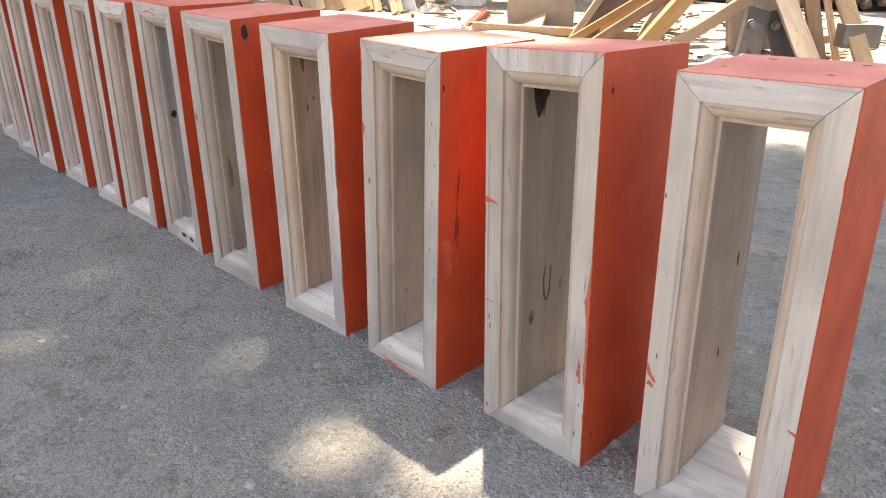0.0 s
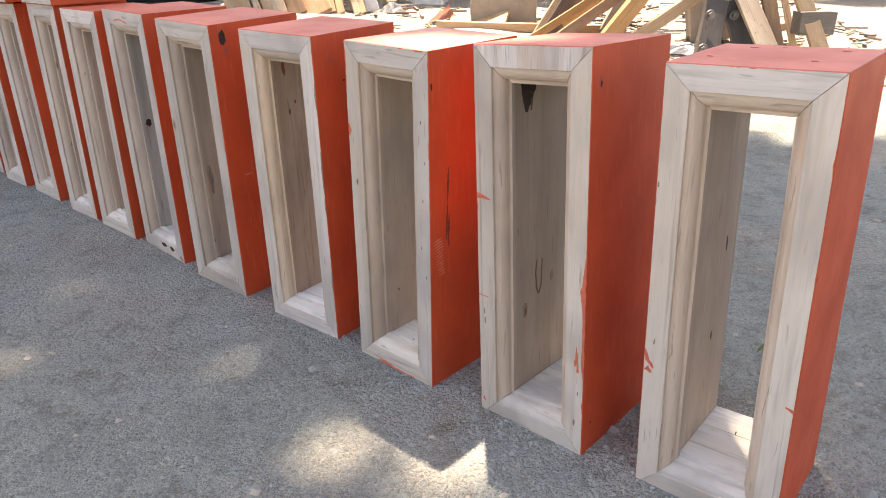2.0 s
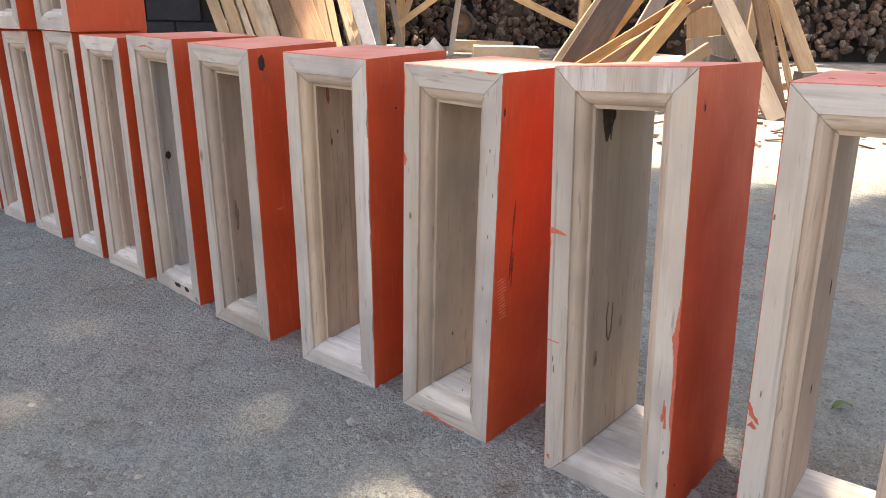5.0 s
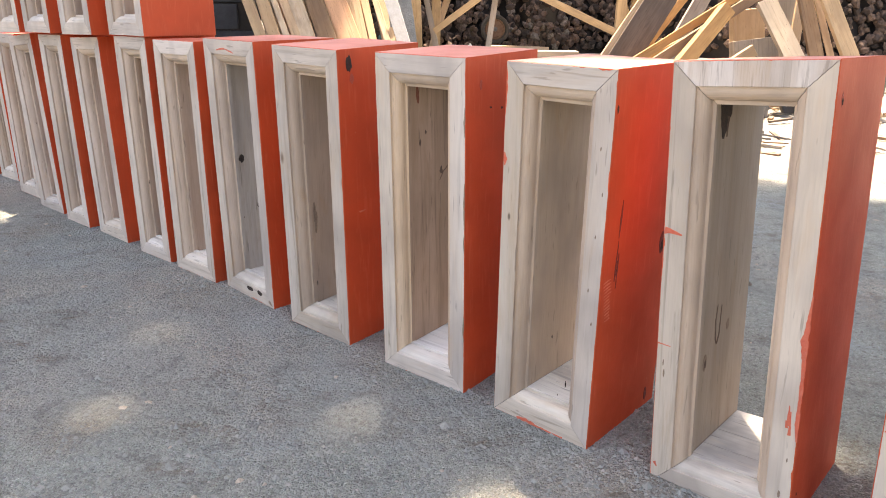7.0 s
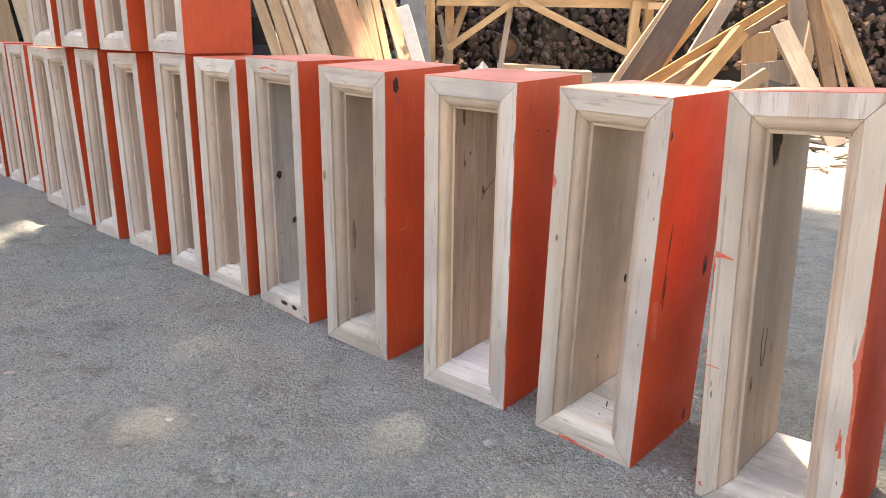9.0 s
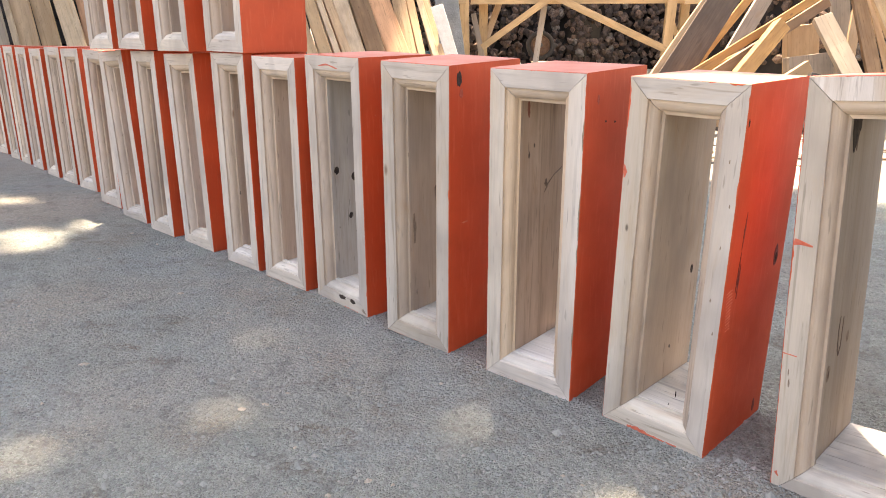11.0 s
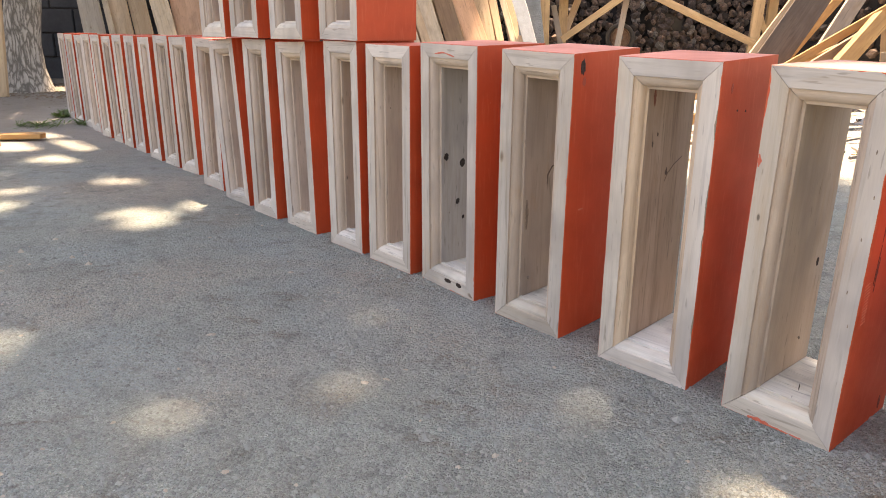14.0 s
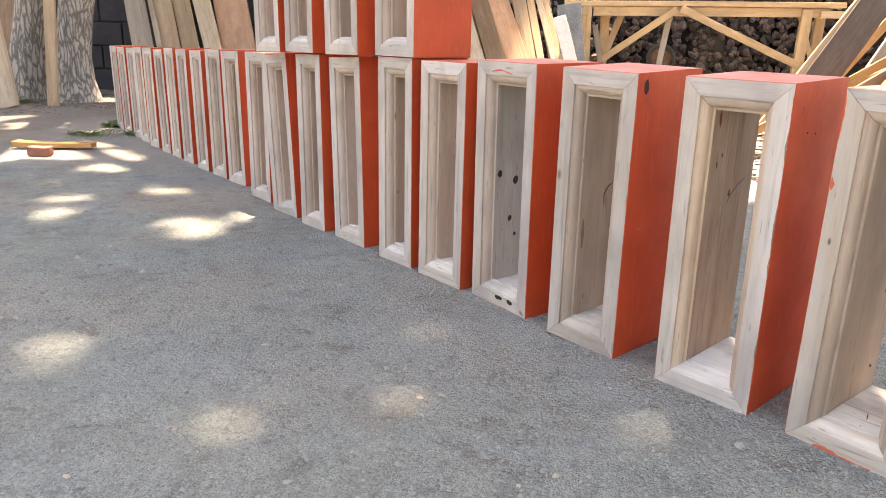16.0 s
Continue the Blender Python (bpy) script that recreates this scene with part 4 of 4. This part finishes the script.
def bench():
    ob = new("work_bench")
    tagged(ob, "long yellowish timber work bench with diagonal braces", "bench")

    def piece(name, a, b, w, t, facing=(0, 1, 0)):
        p = bar(name, a, b, w, t, bench_wood, 0.003, 0.002, facing)
        p.parent = ob

    floor = 0.24
    piece("top_plank", (-0.86, 7.02, 1.165), (1.93, 7.02, 1.185), 0.26, 0.05, (0, 0, 1))
    piece("top_plank", (-0.80, 7.32, 1.165), (1.90, 7.32, 1.185), 0.26, 0.05, (0, 0, 1))
    piece("apron", (-0.55, 6.95, 1.09), (1.80, 6.95, 1.11), 0.09, 0.03)
    for x, y, lean in ((-0.62, 6.93, 0.03), (-0.41, 7.36, 0.0), (1.58, 6.93, -0.03), (1.84, 7.38, 0.0)):
        piece("leg", (x + lean, y, floor), (x, y, 1.14), 0.10, 0.07)
    piece("brace", (-0.42, 6.88, 0.60), (0.30, 6.88, 1.12), 0.07, 0.03)
    piece("brace", (0.34, 6.88, 1.13), (1.56, 6.88, 0.59), 0.075, 0.03)
    piece("brace", (1.62, 7.3, 1.08), (1.80, 7.3, 0.62), 0.05, 0.03)
    piece("cleat", (1.70, 6.90, 1.09), (1.94, 6.90, 1.09), 0.07, 0.04)
    piece("cleat", (-0.74, 6.90, 1.08), (-0.60, 6.90, 1.08), 0.07, 0.04)


bench()
plank("timber_board", (-0.90, 6.62, 1.02), (-0.66, 6.40, 0.30), 0.13, 0.02, paper, "white-painted sunlit board leaning beside the bench", "", "board")
plank("timber_plank", (0.27, 7.12, 1.14), (0.17, 7.0, 0.42), 0.06, 0.02, grey, "grey plank propped against the bench", category="plank")
plank("timber_plank", (-0.20, 7.5, 1.16), (-0.45, 7.3, 0.42), 0.07, 0.02, pale, "pale offcut propped behind the bench", category="plank")
plank("timber_plank", (-0.52, 7.2, 0.95), (-0.40, 7.0, 0.42), 0.06, 0.02, grey, "short grey offcut propped under the bench", category="plank")


def ring_mesh(name, major, minor, mat, squash=1.0):
    n, k = 28, 8
    verts = [((major + minor * math.cos(b)) * math.cos(a), minor * squash * math.sin(b), (major + minor * math.cos(b)) * math.sin(a))
             for a in [i / n * math.tau for i in range(n)] for b in [j / k * math.tau for j in range(k)]]
    faces = [(i * k + j, i * k + (j + 1) % k, (i + 1) % n * k + (j + 1) % k, (i + 1) % n * k + j) for i in range(n) for j in range(k)]
    return mesh(name, verts, faces, [mat], smooth=True)


def disc_mesh(name, r, depth, mat, sides=20):
    bm = bmesh.new()
    bmesh.ops.create_cone(bm, cap_ends=True, segments=sides, radius1=r, radius2=r * 0.92, depth=depth, matrix=Matrix.Rotation(radians(90), 4, "X"))
    me = bpy.data.meshes.new(name)
    bm.to_mesh(me)
    bm.free()
    me.materials.append(mat)
    return me


wheel = new("wheel")
wheel.matrix_world = pose(0.30, 7.98, 0.60, -8, 0, 5) @ Matrix.Diagonal((0.8, 0.8, 0.8, 1))
tagged(wheel, "old dusty wheel with worn tyre leaning on the stones", "wheel")
part("tyre", ring_mesh("tyre", 0.185, 0.035, rubber), wheel)
part("rim", ring_mesh("rim", 0.140, 0.016, rust, 1.6), wheel)
part("hub_plate", disc_mesh("hub_plate", 0.135, 0.03, rust), wheel)
part("hub", disc_mesh("hub", 0.035, 0.09, steel), wheel)

# bolts on the two weathered posts
for n, (x, y, z) in enumerate(((2.155, 4.575, 0.358), (2.375, 4.655, 0.348), (2.088, 4.455, 0.115))):
    bolt = new("bolt")
    bolt.matrix_world = pose(x, y, z)
    tagged(bolt, "dull steel bolt with washer on a weathered post", "bolt", "bolts on the posts")
    part("washer", disc_mesh("washer", 0.040, 0.012, steel), bolt)
    head = part("bolt_head", disc_mesh("bolt_head", 0.024, 0.04, steel, 6), bolt)
    head.location = (0, -0.016, 0)

plank("timber_plank", (0.16, 7.40, rise(0.5, 7.4) + 0.07), (0.88, 7.40, rise(0.5, 7.4) + 0.06), 0.13, 0.13, pale, "pale squared plank lying under the bench", category="plank")


def crumple(name, x, y, z, sx, sy, h, mat, label, seed, category="scrap"):
    """A crumpled sheet or a low heap lying on the ground."""
    n = 9
    verts, faces = [], []
    for j in range(n):
        for i in range(n):
            u, v = i / (n - 1) * 2 - 1, j / (n - 1) * 2 - 1
            k = max(0.0, 1 - u * u) * max(0.0, 1 - v * v)
            q = noise.noise((u * 2.3 + seed, v * 2.3, seed)) * 0.5 + 0.6
            verts.append((u * sx * (1 + 0.2 * math.sin(3 * v + seed)), v * sy * (1 + 0.2 * math.sin(3 * u + seed)), h * k * q + 0.004))
    faces = [(j * n + i, j * n + i + 1, (j + 1) * n + i + 1, (j + 1) * n + i) for j in range(n - 1) for i in range(n - 1)]
    ob = new(name, mesh(name, verts, faces, [mat]))
    ob.location = (x, y, z)
    tagged(ob, label, category)


crumple("paper_scrap", 2.05, 4.75, rise(2.05, 4.75) - 0.01, 0.22, 0.2, 0.10, paper, "white crumpled sheet lying by the posts", 1)
crumple("sawdust", 0.35, 5.2, rise(0.35, 5.2) - 0.02, 0.7, 0.4, 0.12, chip_mat, "low heap of pale sawdust", 2, "sawdust")
crumple("sawdust", 0.9, 6.2, rise(0.9, 6.2) - 0.02, 0.6, 0.3, 0.10, chip_mat, "low heap of pale sawdust and shavings", 5, "sawdust")
crumple("paper_scrap", -0.30, 4.6, rise(-0.3, 4.6) - 0.01, 0.35, 0.22, 0.08, paper, "pale crumpled sacking on the ground", 3)
crumple("plastic_scrap", 0.09, 5.94, rise(0.09, 5.94) - 0.01, 0.14, 0.12, 0.20, brick_red, "red crumpled plastic scrap", 4)
crumple("plastic_bag", -0.08, 6.92, rise(-0.08, 6.92) - 0.01, 0.20, 0.16, 0.24, paper, "white crumpled plastic bag", 6, "bag")
crumple("plastic_scrap", -0.45, 6.4, rise(-0.45, 6.4) - 0.01, 0.12, 0.10, 0.14, plastic, "grey-green crumpled plastic scrap", 7)
tagged(bar("timber_board", (0.10999999999999999, 5.68, rise(0.36, 5.58) + 0.02), (0.64, 5.48, rise(0.36, 5.58) + 0.10), 0.26, 0.03, bench_wood, facing=(0, -0.5, 1)), "yellowish short board lying askew on the ground", "board")

# ---- power tools left on the ground ----
teal_case = plain("teal tool case", (0.03, 0.20, 0.22), (0.02, 0.13, 0.15), 30, 0.45)
black_case = plain("dark tool case", (0.06, 0.06, 0.065), (0.035, 0.035, 0.04), 30, 0.5)


def round_bar(name, a, b, r0, r1, mat, sides=14):
    """A tapered round body from a to b."""
    m, length = along(a, b, (0.3, 1, 0.2))
    bm = bmesh.new()
    bmesh.ops.create_cone(bm, cap_ends=True, segments=sides, radius1=r0, radius2=r1, depth=length, matrix=Matrix.Translation((0, 0, length / 2)))
    rims = [e for e in bm.edges if len(e.link_faces) == 2 and e.calc_face_angle(0) > 0.9]
    bmesh.ops.bevel(bm, geom=rims, offset=min(r0, r1) * 0.25, segments=2, affect="EDGES")
    bmesh.ops.transform(bm, matrix=m, verts=bm.verts)
    me = bpy.data.meshes.new(name)
    bm.to_mesh(me)
    bm.free()
    me.materials.append(mat)
    return me


def drill(x, y, yaw):
    ob = new("power_drill")
    tagged(ob, "dark grey and teal power drill standing on the ground", "drill")
    part("battery", box_data("battery", 0.13, 0.09, 0.06, black_case, 0.01), ob)
    part("handle", round_bar("handle", (0, 0, 0.05), (0.03, 0, 0.17), 0.028, 0.026, black_case), ob)
    part("motor_housing", round_bar("motor_housing", (-0.06, 0, 0.19), (0.10, 0, 0.20), 0.042, 0.038, teal_case), ob, "teal motor housing")
    part("chuck", round_bar("chuck", (0.10, 0, 0.20), (0.15, 0, 0.203), 0.024, 0.018, steel), ob, "steel chuck")
    ob.matrix_world = pose(x, y, rise(x, y) - 0.003, 0, 0, yaw)


def grinder(x, y, yaw):
    ob = new("angle_grinder")
    tagged(ob, "teal angle grinder lying on the ground", "grinder")
    part("body", round_bar("body", (-0.16, 0, 0.045), (0.06, 0, 0.05), 0.030, 0.038, teal_case), ob, "teal body")
    part("gear_head", round_bar("gear_head", (0.05, 0, 0.05), (0.14, 0, 0.05), 0.038, 0.030, steel), ob, "grey metal gear head")
    part("guard", round_bar("guard", (0.11, 0, 0.002), (0.11, 0, 0.030), 0.070, 0.068, black_case, 20), ob, "dark disc guard")
    part("side_handle", round_bar("side_handle", (0.10, 0.03, 0.055), (0.10, 0.14, 0.06), 0.014, 0.018, black_case), ob)
    ob.matrix_world = pose(x, y, rise(x, y), 0, 0, yaw)


drill(-1.04, 7.82, 20)
grinder(-0.51, 7.26, 15)

# ---- stone heap ----


def rock_data(name, seed, mat):
    rng = random.Random(seed)
    bm = bmesh.new()
    bmesh.ops.create_icosphere(bm, subdivisions=1, radius=1)
    for v in bm.verts:
        v.co *= rng.uniform(0.72, 1.15)
        v.co.y *= 0.8
        v.co.z *= 0.75
    me = bpy.data.meshes.new(name)
    bm.to_mesh(me)
    bm.free()
    me.materials.append(mat)
    return me


def heap():
    rng = random.Random(12)
    ob = new("stone_heap")
    tagged(ob, "heap of dark brown rubble stones behind the bench", "stones")
    # the core of the heap, near black to paint the shade between its stones
    xs = [-2.2 + 0.4 * k for k in range(30)]
    verts, faces = [], []
    for k, x in enumerate(xs):
        j = 0.08 * math.sin(k * 1.9) - 1.5 * smooth(2.3, 3.3, x)
        verts += [(x, 7.95 + j, 0.1), (x, 8.35 + j, 1.0), (x, 8.8 + j, 2.2), (x, 10.5, 2.3), (x, 10.5, 0.2)]
    for k in range(len(xs) - 1):
        for i in range(4):
            faces.append((k * 5 + i, (k + 1) * 5 + i, (k + 1) * 5 + i + 1, k * 5 + i + 1))
    faces += [tuple(range(5)), tuple(5 * (len(xs) - 1) + i for i in range(4, -1, -1))]
    part("core", mesh("core", verts, faces, [gap_mortar_mat]), ob, "near-black core painting the shade between the stones")
    kinds = [rock_data("stone", s, rock_mat) for s in range(10)]

    def lay(x, h):
        y = 7.95 - 1.5 * smooth(2.3, 3.3, x) + (h - 0.3) * 0.42 + rng.uniform(-0.08, 0.03)
        s = rng.uniform(0.035, 0.075)
        return Matrix.Translation((x, y, h)) @ Euler([rng.uniform(0, 6.28) for _ in range(3)]).to_matrix().to_4x4() @ Matrix.Diagonal((s, s * rng.uniform(0.7, 1.3), s, 1))

    for k in range(290):
        st = new("stone", rng.choice(kinds))
        st.parent = ob
        st.matrix_world = lay(rng.uniform(-0.6, 2.1), rng.uniform(0.4, 1.5))
    verts, faces = [], []
    for k in range(5200):
        src = rng.choice(kinds)
        x, h = rng.uniform(-2.2, 9.3), rng.uniform(0.35, 2.2)
        m, base = lay(x, h), len(verts)
        verts += [m @ v.co for v in src.vertices]
        faces += [tuple(base + i for i in p.vertices) for p in src.polygons]
    tagged(part("rubble", mesh("rubble", verts, faces, [rock_mat]), ob), kind="stuff")

    ob.location.y = 0.5


heap()

# ---- block wall behind the trees ----


def block_wall():
    ob = new("wall_back")
    ob.matrix_world = pose(-9.0, 7.75, 0)
    tagged(ob, "dark grey concrete block wall behind the trees", "wall", kind="structure")
    part("mortar", box_data("mortar", 13.0, 0.16, 2.6, gap_mortar_mat, 0), ob)
    shared = box_data("block", 0.62, 0.2, 0.285, block_mat, 0.008, 0.003, 5)
    for row in range(9):
        for col in range(20):
            b = new("block", shared)
            b.parent = ob
            b.location = (-6.2 + col * 0.64 + (row % 2) * 0.32, -0.01 * ((row * 7 + col * 3) % 3), row * 0.30 - 0.02)


block_wall()

# ---- small things on the ground ----
tagged(bar("timber_plank", (-4.45, 3.04, 0.03), (-3.93, 3.16, 0.025), 0.09, 0.035, orange, facing=(0, 0, 1)), "short orange plank lying on the ground", "plank")
tagged(bar("brick", (-4.14, 2.80, 0.03), (-4.00, 2.82, 0.03), 0.06, 0.07, brick_red, 0.004), "small red-brown brick on the ground", "brick")


def fallen_leaf(x, y, yaw):
    """One curled leaf with a folded midrib."""
    n = 9
    verts, faces = [], []
    for k in range(n):
        u = k / (n - 1)
        w = 0.013 * math.sin(math.pi * min(1, u * 1.05)) ** 0.8 if k else 0.0
        z = 0.004 + 0.010 * math.sin(u * 3.0)
        verts += [(u * 0.055, -w, z + 0.004), (u * 0.055, 0, z), (u * 0.055, w, z + 0.004)]
    for k in range(n - 1):
        for i in range(2):
            faces.append((3 * k + i, 3 * k + 3 + i, 3 * k + 4 + i, 3 * k + 1 + i))
    ob = new("fallen_leaf", mesh("fallen_leaf", verts, faces, [leaf]))
    ob.matrix_world = pose(x, y, 0, 0, 0, yaw)
    tagged(ob, "small curled green leaf fallen on the gravel", "leaf")


fallen_leaf(0.78, 0.13, 10)
stray = new("stone", rock_data("stone", 31, rock_mat))
stray.matrix_world = pose(0.68, 0.91, 0.008, 10, 20, 30) @ Matrix.Diagonal((0.016, 0.012, 0.012, 1))
tagged(stray, "small dark stone lying on the gravel", "stone")


def weed(x, y, r, seed):
    rng = random.Random(seed)
    verts, faces = [], []
    for k in range(110):
        a, d, h = rng.uniform(0, 6.28), rng.uniform(0, r), rng.uniform(0.01, 0.05)
        bx, by, w = d * math.cos(a), d * math.sin(a), rng.uniform(0.005, 0.012)
        tx, ty = bx + rng.uniform(-0.08, 0.08), by + rng.uniform(-0.08, 0.08)
        n = len(verts)
        verts += [(bx, by, 0), ((bx + tx) / 2 + w, (by + ty) / 2 - w, h * 0.7), (tx, ty, h), ((bx + tx) / 2 - w, (by + ty) / 2 + w, h * 0.7)]
        faces.append((n, n + 1, n + 2, n + 3))
    ob = new("weed", mesh("weed", verts, faces, [weed_leaf]))
    ob.location = (x, y, rise(x, y))
    tagged(ob, "low green weed growing in the gravel", "weed", "weeds in the yard")


for k, (x, y, r) in enumerate(((-4.35, 3.70, 0.20), (-4.55, 4.45, 0.10), (-4.05, 3.85, 0.07), (-6.55, 5.75, 0.13), (-4.5, 4.2, 0.05))):
    weed(x, y, r, k)


def scatter(name, count, region, size, mat, label, seed, flat=0.7):
    """Loose grit and chips, joined into one sheet of stuff."""
    rng = random.Random(seed)
    tmpl = [(1, 0, 0), (0.3, 0.9, 0.1), (-0.8, 0.5, 0), (-0.7, -0.6, 0.1), (0.4, -0.9, 0), (0.1, 0.0, 0.9), (0, 0, -0.4)]
    tris = [(0, 1, 5), (1, 2, 5), (2, 3, 5), (3, 4, 5), (4, 0, 5), (1, 0, 6), (2, 1, 6), (3, 2, 6), (4, 3, 6), (0, 4, 6)]
    verts, faces = [], []
    while len(verts) < count * 7:
        p = region(rng)
        if p is None:
            continue
        x, y = p
        s = size * math.exp(rng.gauss(0, 0.45))
        a, k = rng.uniform(0, 6.28), rng.uniform(0.6, 1.0)
        c, d = math.cos(a), math.sin(a)
        n, z = len(verts), rise(x, y)
        for vx, vy, vz in tmpl:
            vx, vy = vx * s * rng.uniform(0.8, 1.2), vy * s * k
            verts.append((x + vx * c - vy * d, y + vx * d + vy * c, z + vz * s * flat))
        faces += [tuple(n + i for i in f) for f in tris]
    ob = new(name, mesh(name, verts, faces, [mat]))
    tagged(ob, label, "gravel", kind="stuff")


def near(rng):
    # thickest close to the walk
    d = rng.random() ** 0.6
    return rng.uniform(-2.6, 1.2) , -0.6 + rng.uniform(0, 1) * 2.6 * d


def yard(rng):
    return rng.uniform(-6.5, 3.5), rng.uniform(-0.8, 6.0)


scatter("gravel", 90000, near, 0.0027, pebble_mat, "fine grey crushed-stone grit", 1)
scatter("gravel", 12000, yard, 0.0037, pebble_mat, "grey gravel chips on the yard", 2)
scatter("wood_chips", 120, near, 0.0046, chip_mat, "few pale stone chips in the grit", 6, 0.9)
scatter("wood_chips", 700, yard, 0.008, chip_mat, "pale wood and stone chips on the ground", 3, 0.4)


def back(rng):
    return rng.uniform(-1.5, 3.6), rng.uniform(3.0, 7.6)


def scraps(count, seed):
    """Splinters, sticks and offcuts strewn round the pile."""
    rng = random.Random(seed)
    verts, faces, index = [], [], []
    for k in range(count):
        x, y = rng.uniform(-0.8, 3.8), rng.uniform(3.1, 6.6)
        length, w, h = rng.uniform(0.04, 0.26), rng.uniform(0.008, 0.035), rng.uniform(0.006, 0.02)
        m = Matrix.Translation((x, y, rise(x, y) + h / 2 + rng.uniform(0, 0.02))) @ Euler((rng.uniform(-0.1, 0.1), rng.uniform(-0.15, 0.15), rng.uniform(0, 3.14))).to_matrix().to_4x4()
        n = len(verts)
        verts += [m @ Vector((i * length / 2, j * w / 2, q * h / 2)) for i in (-1, 1) for j in (-1, 1) for q in (-1, 1)]
        for f in ((0, 1, 3, 2), (4, 6, 7, 5), (0, 4, 5, 1), (2, 3, 7, 6), (0, 2, 6, 4), (1, 5, 7, 3)):
            faces.append(tuple(n + i for i in f))
            index.append(k % 5)
    tagged(new("wood_scraps", mesh("wood_scraps", verts, faces, [tan, brown, grey, dark, weathered], index)), "splinters and small wood scraps on the ground", "scraps", kind="stuff")


scraps(520, 8)


def tree_foot(rng):
    return rng.uniform(-7.4, -4.9), rng.uniform(4.7, 7.0)


litter_mat = plain("brown leaf litter", (0.24, 0.17, 0.11), (0.13, 0.09, 0.06), 30, 0.95)
scatter("leaf_litter", 2600, tree_foot, 0.016, litter_mat, "brown leaf litter and twigs round the trees", 11, 0.3)

scatter("wood_chips", 1500, back, 0.022, chip_mat, "sawdust and pale wood chips round the pile", 4, 0.25)
